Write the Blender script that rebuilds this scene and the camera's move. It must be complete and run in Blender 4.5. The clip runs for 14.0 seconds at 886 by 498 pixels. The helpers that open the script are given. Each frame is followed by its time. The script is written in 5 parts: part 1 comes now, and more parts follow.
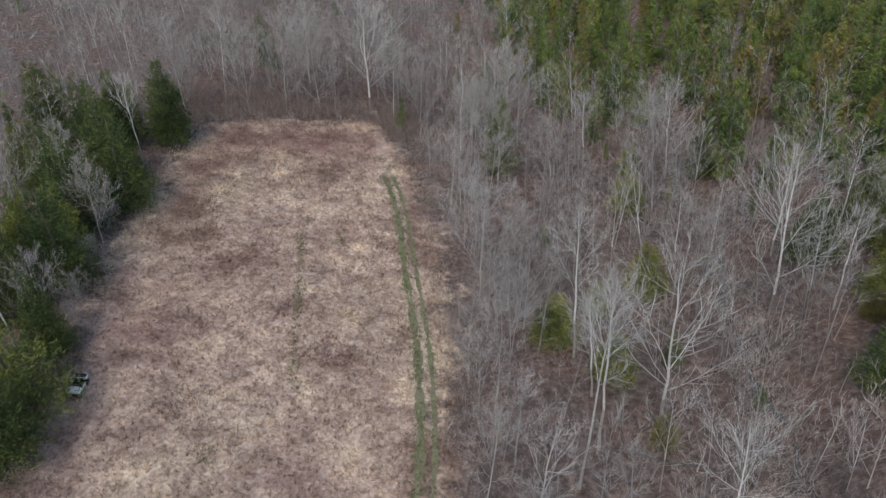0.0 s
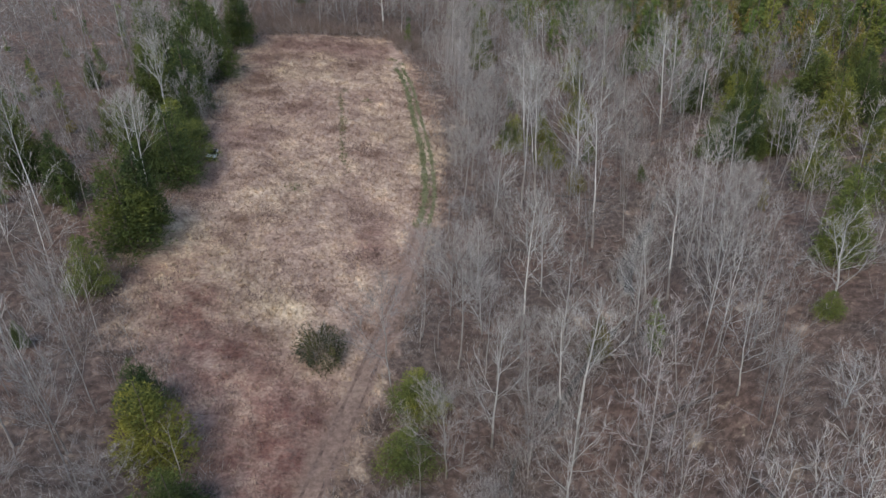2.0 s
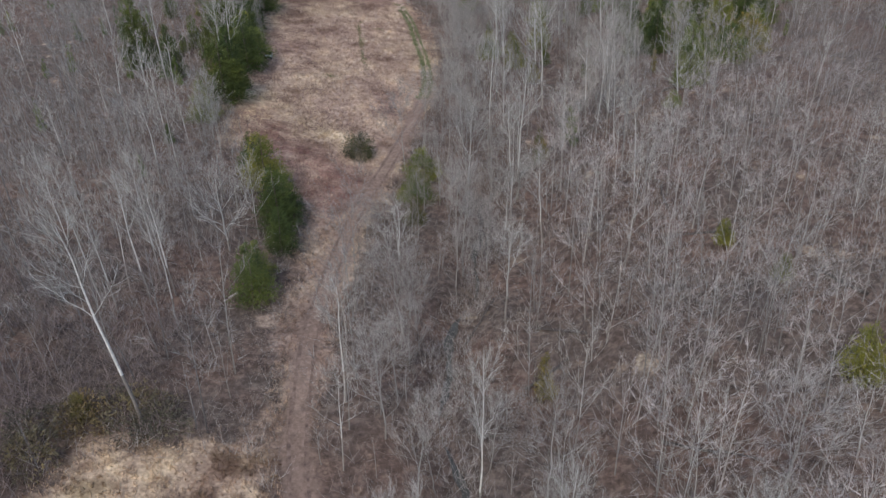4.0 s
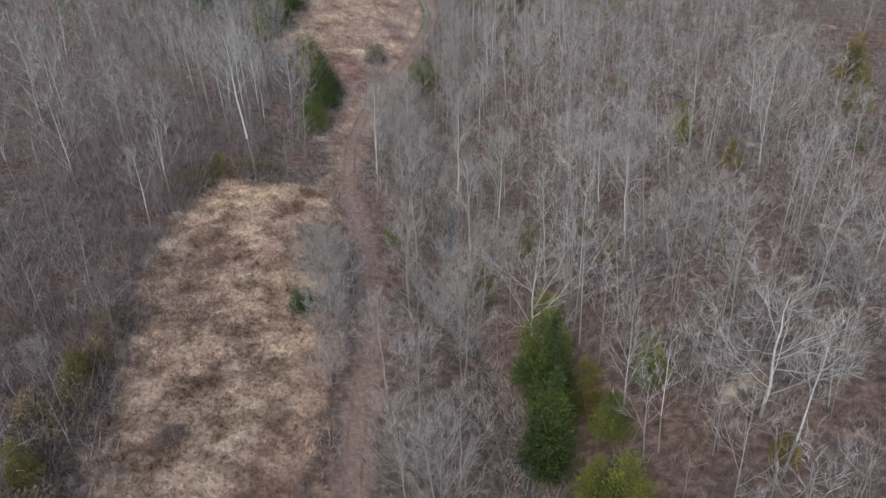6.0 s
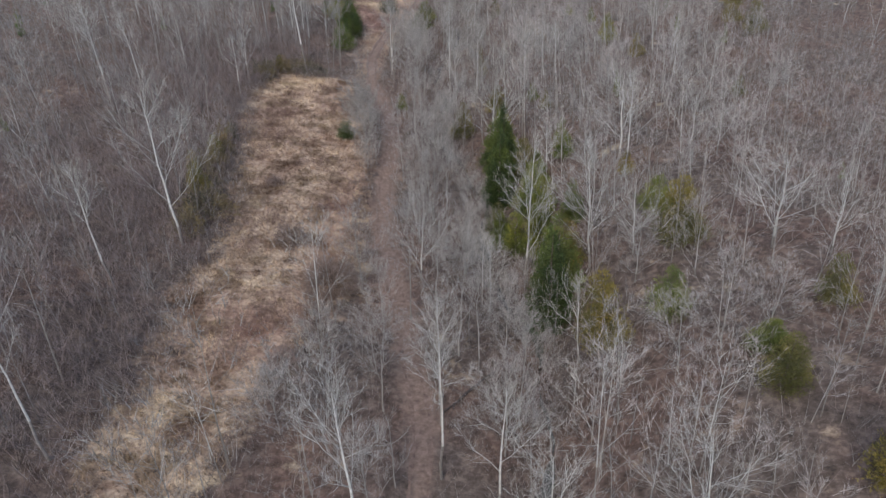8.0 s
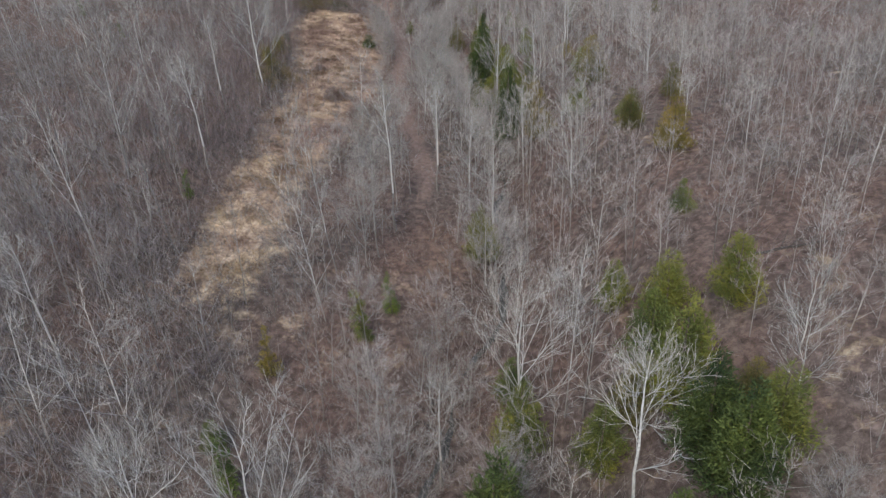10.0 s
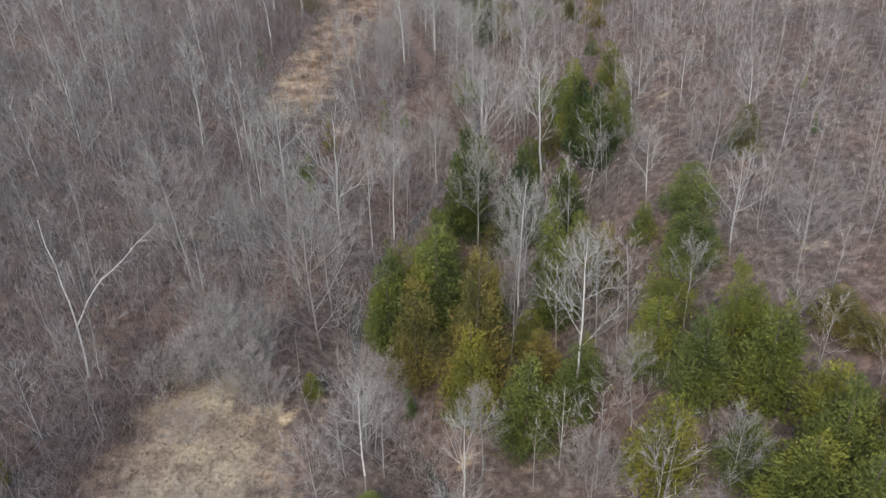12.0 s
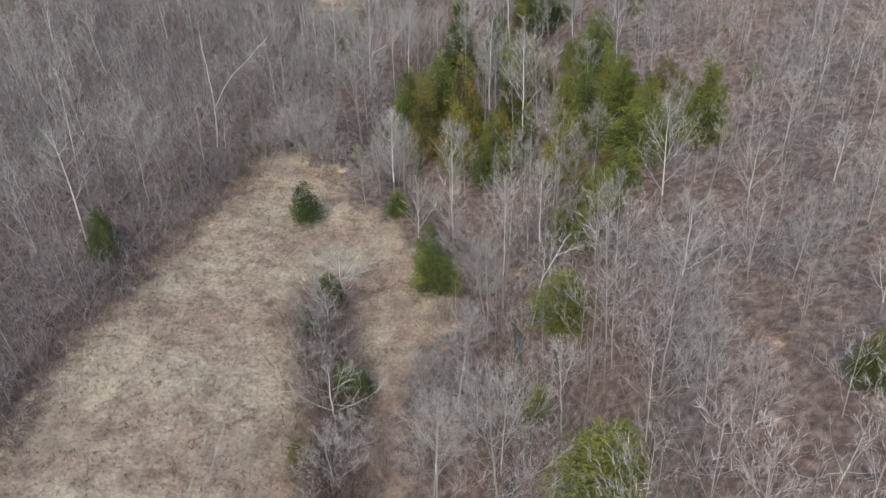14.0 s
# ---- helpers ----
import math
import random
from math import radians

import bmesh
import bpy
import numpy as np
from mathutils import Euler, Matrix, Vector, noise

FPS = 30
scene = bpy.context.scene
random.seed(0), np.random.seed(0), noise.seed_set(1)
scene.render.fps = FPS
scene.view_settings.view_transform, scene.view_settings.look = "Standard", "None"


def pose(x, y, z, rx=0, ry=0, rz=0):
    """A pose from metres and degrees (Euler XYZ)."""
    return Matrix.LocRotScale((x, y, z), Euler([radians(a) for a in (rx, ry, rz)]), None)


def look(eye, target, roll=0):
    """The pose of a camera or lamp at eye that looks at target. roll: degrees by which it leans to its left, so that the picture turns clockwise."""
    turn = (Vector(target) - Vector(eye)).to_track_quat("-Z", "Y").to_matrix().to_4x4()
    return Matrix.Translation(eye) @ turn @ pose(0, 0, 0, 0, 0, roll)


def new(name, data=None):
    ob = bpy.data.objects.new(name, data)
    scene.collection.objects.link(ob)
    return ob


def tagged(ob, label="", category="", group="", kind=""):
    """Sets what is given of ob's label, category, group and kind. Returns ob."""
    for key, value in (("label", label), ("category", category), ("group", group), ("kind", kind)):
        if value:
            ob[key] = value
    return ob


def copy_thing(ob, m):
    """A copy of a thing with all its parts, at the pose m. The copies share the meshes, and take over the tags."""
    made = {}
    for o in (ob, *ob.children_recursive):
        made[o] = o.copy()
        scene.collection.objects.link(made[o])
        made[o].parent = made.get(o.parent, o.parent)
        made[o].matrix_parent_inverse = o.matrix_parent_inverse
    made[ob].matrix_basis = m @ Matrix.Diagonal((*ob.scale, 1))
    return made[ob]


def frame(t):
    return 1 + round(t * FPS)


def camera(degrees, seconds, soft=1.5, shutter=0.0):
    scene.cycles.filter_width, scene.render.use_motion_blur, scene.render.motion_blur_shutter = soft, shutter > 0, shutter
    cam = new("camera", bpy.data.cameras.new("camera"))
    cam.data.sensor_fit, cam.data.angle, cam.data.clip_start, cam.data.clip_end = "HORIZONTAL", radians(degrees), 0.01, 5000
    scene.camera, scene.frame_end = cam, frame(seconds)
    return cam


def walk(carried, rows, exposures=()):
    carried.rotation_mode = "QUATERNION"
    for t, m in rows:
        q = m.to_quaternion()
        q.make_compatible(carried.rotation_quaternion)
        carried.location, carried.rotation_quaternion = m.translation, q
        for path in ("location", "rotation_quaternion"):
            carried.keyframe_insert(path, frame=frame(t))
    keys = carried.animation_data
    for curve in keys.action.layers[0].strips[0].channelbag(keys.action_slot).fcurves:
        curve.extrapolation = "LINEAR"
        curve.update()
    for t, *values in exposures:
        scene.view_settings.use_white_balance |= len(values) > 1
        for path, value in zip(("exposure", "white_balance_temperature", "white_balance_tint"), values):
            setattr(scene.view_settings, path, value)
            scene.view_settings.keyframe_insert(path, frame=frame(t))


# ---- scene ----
cam = camera(65.0, 14.0, soft=1.5)
PATH = [
    (0, (0.000, 0.000, 50.462), (-0.326, 41.811, 23.045), 0.05),
    (0.5, (0.122, -12.338, 50.419), (-0.114, 29.446, 22.959), 0.14),
    (1, (0.157, -24.687, 50.393), (0.000, 17.055, 22.869), 0.24),
    (1.5, (0.256, -36.921, 50.358), (0.154, 4.739, 22.710), 0.36),
    (2, (0.445, -49.175, 50.291), (0.387, -7.477, 22.701), 0.29),
    (2.5, (0.642, -61.408, 50.145), (0.616, -19.691, 22.583), 0.09),
    (2.7, (0.703, -66.278, 50.119), (0.691, -24.558, 22.561), 0.04),
    (4.8, (0.957, -116.480, 49.918), (1.194, -74.729, 22.408), -0.02),
    (5, (1.005, -121.248, 49.958), (1.235, -79.484, 22.467), 0.01),
    (5.5, (1.133, -133.204, 50.134), (1.384, -91.442, 22.640), 0.12),
    (6, (1.273, -145.180, 50.235), (1.554, -103.423, 22.735), 0.01),
    (6.5, (1.639, -157.099, 50.396), (1.822, -115.314, 22.937), 0.04),
    (7, (1.904, -168.991, 50.606), (2.013, -127.199, 23.158), 0.01),
    (7.5, (2.161, -180.864, 50.834), (2.199, -139.064, 23.397), -0.15),
    (8, (2.407, -192.782, 51.015), (2.396, -150.958, 23.615), -0.30),
    (8.2, (2.492, -197.551, 51.059), (2.482, -155.726, 23.660), -0.35),
    (10.3, (3.117, -247.591, 50.995), (3.074, -205.808, 23.533), -0.01),
    (10.5, (3.151, -252.348, 51.104), (3.148, -210.551, 23.663), -0.09),
    (11, (3.268, -264.206, 50.985), (3.336, -222.405, 23.550), -0.09),
    (11.5, (3.405, -275.831, 50.582), (3.503, -234.028, 23.151), -0.15),
    (12, (3.606, -287.705, 50.301), (3.649, -245.914, 22.852), -0.11),
    (12.5, (3.820, -299.758, 50.105), (3.791, -258.001, 22.603), -0.04),
    (13, (4.038, -311.651, 49.941), (3.925, -269.972, 22.322), -0.07),
    (13.5, (4.265, -323.630, 49.863), (4.102, -282.074, 22.059), -0.07),
    (14, (4.457, -335.628, 49.760), (4.248, -294.168, 21.813), -0.00),
]
walk(cam, [(t, look(eye, target, roll)) for t, eye, target, roll in PATH],
     exposures=[(0, 0.44, 6800, 7), (8, 0.51, 6800, 8), (11, 0.66, 6960, 8), (14, 0.78, 7050, 8)])

# ---- light: an overcast sky ----
SUN_ELEVATION, SUN_TURN = radians(48), radians(200)
world = bpy.data.worlds.new("overcast_sky")
scene.world = world
world.use_nodes = True
wn = world.node_tree.nodes
sky = wn.new("ShaderNodeTexSky")
sky.sky_type, sky.sun_disc, sky.sun_elevation, sky.sun_rotation = "NISHITA", False, SUN_ELEVATION, SUN_TURN
sky.dust_density, sky.air_density = 1.0, 1.0
world.node_tree.links.new(sky.outputs[0], wn["Background"].inputs[0])
wn["Background"].inputs[1].default_value = 0.15
sun_data = bpy.data.lights.new("sun", "SUN")
sun_data.energy, sun_data.angle, sun_data.color = 1.3, radians(25), (1.0, 0.96, 0.9)
sun = new("sun", sun_data)
sun.matrix_world = look((math.sin(SUN_TURN) * 100, math.cos(SUN_TURN) * 100, math.tan(SUN_ELEVATION) * 100), (0, 0, 0))


# ---- materials ----
class Nodes:
    """A short way to write node materials."""

    def __init__(self, name, rough=0.85):
        self.mat = bpy.data.materials.new(name)
        self.mat.use_nodes = True
        self.tree = self.mat.node_tree
        self.bsdf = self.tree.nodes["Principled BSDF"]
        self.bsdf.inputs["Roughness"].default_value = rough
        self.bsdf.inputs["Specular IOR Level"].default_value = 0.25
        self.place = self.add("ShaderNodeNewGeometry").outputs["Position"]

    def add(self, kind, **inputs):
        n = self.tree.nodes.new(kind)
        for k, v in inputs.items():
            self.set(n.inputs[k.replace("_", " ")], v)
        return n

    def set(self, socket, v):
        if isinstance(v, bpy.types.NodeSocket):
            self.tree.links.new(v, socket)
        else:
            socket.default_value = (*v, 1) if isinstance(v, tuple) and len(v) == 3 and socket.type == "RGBA" else v

    def noise(self, scale, detail=4.0, rough=0.6, where=None):
        n = self.add("ShaderNodeTexNoise", Vector=where or self.place, Scale=scale, Detail=detail, Roughness=rough)
        return n.outputs["Fac"]

    def ramp(self, fac, *stops):
        n = self.add("ShaderNodeValToRGB", Fac=fac)
        e = n.color_ramp.elements
        while len(e) < len(stops):
            e.new(0.5)
        for el, (p, c) in zip(e, stops):
            el.position, el.color = p, (*c, 1) if isinstance(c, tuple) else (c, c, c, 1)
        return n.outputs["Color"]

    def mix(self, fac, a, b, mode="MIX"):
        n = self.add("ShaderNodeMix")
        n.data_type, n.blend_type = "RGBA", mode
        for i, v in ((0, fac), (6, a), (7, b)):
            self.set(n.inputs[i], v)
        return n.outputs[2]

    def math(self, op, a, b):
        n = self.add("ShaderNodeMath")
        n.operation = op
        self.set(n.inputs[0], a), self.set(n.inputs[1], b)
        return n.outputs[0]

    def attr(self, name):
        n = self.add("ShaderNodeAttribute")
        n.attribute_name = name
        return n.outputs["Fac"]

    def island(self):
        return self.add("ShaderNodeNewGeometry").outputs["Random Per Island"]

    def each(self):
        return self.add("ShaderNodeObjectInfo").outputs["Random"]

    def done(self, color, bump=None, strength=0.4, distance=0.05):
        self.set(self.bsdf.inputs["Base Color"], color)
        if bump is not None:
            b = self.add("ShaderNodeBump", Height=bump, Strength=strength, Distance=distance)
            self.set(self.bsdf.inputs["Normal"], b.outputs[0])
        return self.mat


def straw(n):
    """Dry broom sedge and bramble: pale straw, pinkish stems and dark thatch, at three sizes."""
    fine = n.ramp(n.noise(2.6, 5, 0.7), (0.3, (0.262, 0.212, 0.186)), (0.5, (0.497, 0.422, 0.37)), (0.7, (0.715, 0.633, 0.55)))
    clump = n.ramp(n.noise(0.55, 5, 0.65), (0.32, (0.6, 0.54, 0.52)), (0.46, (0.87, 0.82, 0.79)), (0.6, (1.06, 1.02, 0.98)), (0.74, (1.38, 1.36, 1.24)))
    patch = n.ramp(n.noise(0.13, 5, 0.62), (0.34, (0.55, 0.46, 0.44)), (0.46, (0.9, 0.83, 0.81)), (0.54, (1.02, 0.96, 0.92)), (0.66, (1.3, 1.26, 1.14)))
    broad = n.ramp(n.noise(0.028, 3, 0.5), (0.38, (1.0, 0.96, 0.94)), (0.5, (1.02, 1.0, 0.97)), (0.62, (1.1, 1.12, 1.02)))
    c = n.mix(1.0, n.mix(1.0, n.mix(1.0, fine, clump, "MULTIPLY"), patch, "MULTIPLY"), broad, "MULTIPLY")
    south = n.add("ShaderNodeMapRange", Value=n.add("ShaderNodeSeparateXYZ", Vector=n.place).outputs["Y"], From_Min=-48.0, From_Max=-58.0).outputs[0]
    spots = n.ramp(n.noise(0.24, 4, 0.6), (0.4, (0.6, 0.58, 0.5)), (0.5, (1.0, 1.0, 0.93)), (0.62, (1.12, 1.13, 1.03)))
    return n.mix(south, c, n.mix(1.0, c, spots, "MULTIPLY"))


def sward(n):
    """Short winter grass, yellowish brown with a green cast here and there."""
    fine = n.ramp(n.noise(2.6, 6, 0.7), (0.3, (0.215, 0.18, 0.152)), (0.5, (0.36, 0.31, 0.258)), (0.7, (0.5, 0.44, 0.37)))
    clump = n.ramp(n.noise(0.5, 5, 0.65), (0.34, (0.62, 0.58, 0.54)), (0.5, (0.95, 0.92, 0.88)), (0.66, (1.2, 1.17, 1.08)))
    worn = n.ramp(n.noise(0.1, 4, 0.6), (0.4, (0.85, 0.75, 0.72)), (0.6, (1.06, 1.05, 0.98)))
    color = n.mix(1.0, n.mix(1.0, fine, clump, "MULTIPLY"), worn, "MULTIPLY")
    return n.mix(n.ramp(n.noise(0.12, 3), (0.5, 0.0), (0.7, 0.35)), color, (0.31, 0.305, 0.22))


def ground_material():
    n = Nodes("leaf_litter_and_grass", 0.95)
    litter = n.ramp(n.noise(1.1, 8, 0.75), (0.33, (0.051, 0.039, 0.033)), (0.5, (0.133, 0.1, 0.084)), (0.68, (0.266, 0.205, 0.173)))
    litter = n.mix(n.ramp(n.noise(0.09, 4), (0.42, 0.0), (0.62, 0.75)), litter, n.mix(1.0, litter, (1.2, 0.98, 0.9), "MULTIPLY"))
    litter = n.mix(n.attr("oak"), litter, n.mix(1.0, litter, (1.08, 1.14, 1.18), "MULTIPLY"))
    wobble = n.math("MULTIPLY", n.math("SUBTRACT", n.noise(0.36, 6, 0.75), 0.5), 2.4)
    ragged = n.math("MULTIPLY", n.math("SUBTRACT", n.noise(0.11, 3, 0.6), 0.5), 1.5)
    meadow = n.ramp(n.math("ADD", n.math("ADD", n.attr("meadow"), wobble), ragged), (0.3, 0.0), (0.7, 1.0))
    dry = straw(n)
    red = n.math("MULTIPLY", n.attr("briar"), n.ramp(n.noise(0.4, 6, 0.72), (0.32, 0.35), (0.56, 1.0)))
    dry = n.mix(red, dry, n.mix(1.0, dry, (0.53, 0.375, 0.38), "MULTIPLY"))
    grass = n.mix(n.attr("sward"), dry, sward(n))
    color = n.mix(meadow, litter, grass)
    soil = n.ramp(n.noise(1.8, 6, 0.7), (0.35, (0.17, 0.115, 0.092)), (0.65, (0.36, 0.25, 0.2)))
    trail = n.ramp(n.math("ADD", n.attr("trail"), n.math("MULTIPLY", wobble, 0.6)), (0.35, 0.0), (0.75, 0.85))
    color = n.mix(trail, color, soil)
    return n.done(color, n.noise(2.2, 7, 0.7), 0.6, 0.14)


def grass_material(name, tint, which):
    n = Nodes(name, 0.9)
    shade = n.ramp(n.island(), (0.0, 0.7), (1.0, 1.25))
    return n.done(n.mix(1.0, n.mix(1.0, which(n), shade, "MULTIPLY"), tint, "MULTIPLY"))


def green_blades(n):
    return n.ramp(n.noise(1.3, 5, 0.7), (0.35, (0.12, 0.135, 0.065)), (0.6, (0.2, 0.225, 0.105)), (0.8, (0.32, 0.31, 0.18)))


def bark(name, dark, light, scale=7.0):
    n = Nodes(name, 0.85)
    c = n.ramp(n.noise(scale, 6, 0.7), (0.3, dark), (0.62, light))
    lichen = n.ramp(n.noise(1.3, 4), (0.5, 0.0), (0.7, 0.5))
    c = n.mix(lichen, c, tuple(v * 0.72 for v in light))
    c = n.mix(1.0, c, n.ramp(n.each(), (0.0, 0.72), (1.0, 1.2)), "MULTIPLY")
    return n.done(c, n.noise(scale * 3, 6), 0.5, 0.02)


def twig_material(name, dark, light):
    n = Nodes(name, 0.9)
    c = n.ramp(n.island(), (0.0, dark), (1.0, light))
    c = n.mix(1.0, c, n.ramp(n.each(), (0.0, 0.8), (0.5, (1.0, 0.98, 0.95)), (1.0, (1.15, 1.12, 1.12))), "MULTIPLY")
    return n.done(c)


def needle_material(name, dark, mid, tip):
    n = Nodes(name, 0.7)
    c = n.ramp(n.island(), (0.0, tuple(0.45 * a + 0.55 * b for a, b in zip(dark, mid))), (0.55, mid), (1.0, tuple(0.5 * a + 0.5 * b for a, b in zip(mid, tip))))
    c = n.mix(1.0, c, n.ramp(n.noise(0.45, 3), (0.35, (0.72, 0.75, 0.8)), (0.65, (1.2, 1.12, 0.9))), "MULTIPLY")
    c = n.mix(1.0, c, n.ramp(n.noise(0.17, 2), (0.38, (0.62, 0.7, 0.74)), (0.5, (1.0, 1.0, 1.0)), (0.62, (1.2, 1.15, 0.98))), "MULTIPLY")
    c = n.mix(1.0, c, n.ramp(n.each(), (0.0, (0.85, 0.9, 0.92)), (0.6, (1.0, 1.0, 1.0)), (1.0, (1.22, 1.1, 0.85))), "MULTIPLY")
    return n.done(c)


def plain(name, color, rough=0.5, metal=0.0, wear=0.12):
    n = Nodes(name, rough)
    n.bsdf.inputs["Metallic"].default_value = metal
    c = n.ramp(n.noise(5.0, 6, 0.7), (0.3, tuple(v * (1 - wear * 2) for v in color)), (0.6, color))
    return n.done(c, n.noise(40, 3), 0.05, 0.01)


GROUND = ground_material()
STRAW = grass_material("dry_straw_blades", (1.0, 0.98, 0.96), straw)
SWARD = grass_material("yellowed_grass_blades", (1.1, 1.1, 1.1), sward)
GREEN = grass_material("green_grass_blades", (1.0, 1.0, 1.0), green_blades)
BARK_GREY = bark("grey_bark", (0.23, 0.205, 0.185), (0.48, 0.45, 0.42))
BARK_PALE = bark("pale_bark", (0.38, 0.36, 0.335), (0.77, 0.74, 0.695), 4.0)
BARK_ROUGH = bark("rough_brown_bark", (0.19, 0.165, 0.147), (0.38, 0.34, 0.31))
BARK_BROWN = bark("brown_bark", (0.09, 0.07, 0.055), (0.2, 0.16, 0.13))
TWIG = twig_material("grey_twigs", (0.17, 0.152, 0.144), (0.56, 0.515, 0.485))
TWIG_PALE = twig_material("pale_twigs", (0.22, 0.202, 0.19), (0.56, 0.522, 0.486))
BRUSH = twig_material("brown_brush", (0.085, 0.062, 0.055), (0.27, 0.207, 0.185))
DARK_BRUSH = twig_material("dark_purplish_brush", (0.108, 0.085, 0.082), (0.34, 0.276, 0.262))
TWIG_SLOPE = twig_material("pinkish_grey_twigs", (0.18, 0.155, 0.148), (0.54, 0.482, 0.455))
MAUVE_BRUSH = twig_material("mauve_grey_brush", (0.13, 0.108, 0.108), (0.4, 0.352, 0.345))
EDGE_BRUSH = twig_material("tan_brown_brush", (0.12, 0.09, 0.076), (0.36, 0.285, 0.25))
RED_BRUSH = twig_material("reddish_briars", (0.1, 0.062, 0.056), (0.27, 0.185, 0.168))
CEDAR = needle_material("dark_cedar_needles", (0.062, 0.077, 0.024), (0.159, 0.187, 0.058), (0.252, 0.275, 0.090))
DEEP = needle_material("deep_green_cedar_needles", (0.036, 0.053, 0.02), (0.086, 0.116, 0.039), (0.132, 0.17, 0.056))
BRONZE = needle_material("bronze_cedar_needles", (0.078, 0.078, 0.026), (0.190, 0.167, 0.060), (0.299, 0.227, 0.095))
PINE = needle_material("pine_needles", (0.052, 0.073, 0.025), (0.132, 0.185, 0.056), (0.218, 0.280, 0.090))
OLIVE = needle_material("olive_cedar_needles", (0.081, 0.093, 0.024), (0.195, 0.212, 0.058), (0.312, 0.305, 0.090))


# ---- geometry helpers ----
def mesh_of(name, V, F, materials, slots=None, smooth=False):
    V, F = np.ascontiguousarray(V, np.float32), np.ascontiguousarray(F, np.int32)
    me = bpy.data.meshes.new(name)
    k = F.shape[1]
    me.vertices.add(len(V)), me.loops.add(F.size), me.polygons.add(len(F))
    me.vertices.foreach_set("co", V.ravel())
    me.loops.foreach_set("vertex_index", F.ravel())
    me.polygons.foreach_set("loop_start", np.arange(0, F.size, k, dtype=np.int32))
    me.polygons.foreach_set("loop_total", np.full(len(F), k, np.int32))
    for m in materials:
        me.materials.append(m)
    if slots is not None:
        me.polygons.foreach_set("material_index", np.ascontiguousarray(slots, np.int32))
    me.polygons.foreach_set("use_smooth", np.full(len(F), smooth))
    me.update(calc_edges=True)
    me.validate()
    return me


def child(name, me, parent, label=""):
    ob = new(name, me)
    ob.parent = parent
    return tagged(ob, label)


def join(pieces):
    """One pair of vertices and faces from many."""
    V, F, at = [], [], 0
    for v, f in pieces:
        V.append(v), F.append(f + at)
        at += len(v)
    return np.concatenate(V), np.concatenate(F)


def tube(path, radii, sides):
    path, radii = np.asarray(path, float), np.asarray(radii, float)
    tan = np.gradient(path, axis=0)
    tan /= np.linalg.norm(tan, axis=1)[:, None] + 1e-9
    ref = np.array([1.0, 0.13, 0.0]) if abs(tan[0][0]) < 0.8 else np.array([0.0, 1.0, 0.1])
    u = np.cross(tan, ref)
    u /= np.linalg.norm(u, axis=1)[:, None]
    w = np.cross(tan, u)
    a = np.arange(sides) * 2 * np.pi / sides
    V = path[:, None] + radii[:, None, None] * (np.cos(a)[None, :, None] * u[:, None] + np.sin(a)[None, :, None] * w[:, None])
    F = []
    for i in range(len(path) - 1):
        for j in range(sides):
            p, q = i * sides + j, i * sides + (j + 1) % sides
            F += [(p, q, q + sides), (p, q + sides, p + sides)]
    return V.reshape(-1, 3), np.array(F)


def blades(start, way, length, width, rng):
    """One thin tapering triangle for each start."""
    n = len(start)
    side = np.cross(way, rng.normal(size=(n, 3)))
    side /= np.linalg.norm(side, axis=1)[:, None] + 1e-9
    half = side * (np.asarray(width) * 0.5).reshape(-1, 1)
    tip = start + way * np.asarray(length).reshape(-1, 1)
    V = np.stack([start - half, start + half, tip], 1).reshape(-1, 3)
    return V, np.arange(3 * n).reshape(-1, 3)


def unit(v):
    return v / (np.linalg.norm(v, axis=-1, keepdims=True) + 1e-9)


def along(path, s):
    s = np.asarray(s, float) * (len(path) - 1)
    i = np.clip(s.astype(int), 0, len(path) - 2)
    return path[i] + (path[i + 1] - path[i]) * (s - i)[..., None], unit(path[i + 1] - path[i])


# ---- the lie of the land ----
BASE = [(-480, -2.4), (-336, -1.8), (-254.4, -1.6), (-243.6, -1.1), (-222, 1.6), (-198, 3.8), (-174, 5), (-150, 5), (-132, 3.6), (-108, 2.6),
        (-72, 1.8), (-54, 1.2), (-24, 0), (12, -1.1), (60, -1.2), (132, -1.9), (216, 1.2), (312, 3.6)]
CREEK = [(-480, 7.2), (-348, 9.4), (-306, 9.8), (-292, 11), (-278, 13), (-264, 12), (-256, 8), (-246, 1.5), (-236, -4), (-228, -6.4), (-217, -6), (-207, 0), (-196, 4.5), (-180, 9), (-152, 12.4), (-136.8, 10.8),
         (-105.6, 7.7), (-80.4, 3.5), (-62.4, 1.4), (-36, 2.4), (0, 9.6), (16.8, 22.8), (33.6, 30), (60, 34.8), (132, 43.2), (312, 60)]
# the steep wooded hillside to the east: where its foot lies, and how high it stands
HILL_FOOT = [(-480, 13), (-290, 13.5), (-200, 13), (-160, 12), (-75, 11.5), (-40, 13.5), (0, 16), (30, 24), (70, 34)]
HILL_SIZE = [(-480, 1.2), (-230, 1.3), (-170, 0.95), (-120, 0.64), (-60, 0.66), (0, 0.95), (25, 0.8), (70, 0.0)]
GY = np.arange(-560.0, 440.0, 1.0)


HILL_OUT = np.arange(-12.0, 120.0, 1.0)
HILL_RISE = np.convolve(np.pad(np.interp(HILL_OUT, (0, 4, 8, 12, 18, 28, 50, 120), (0, 3, 6.5, 10, 12.5, 15, 19, 24)), 2, mode="edge"), np.full(5, 0.2), mode="valid")


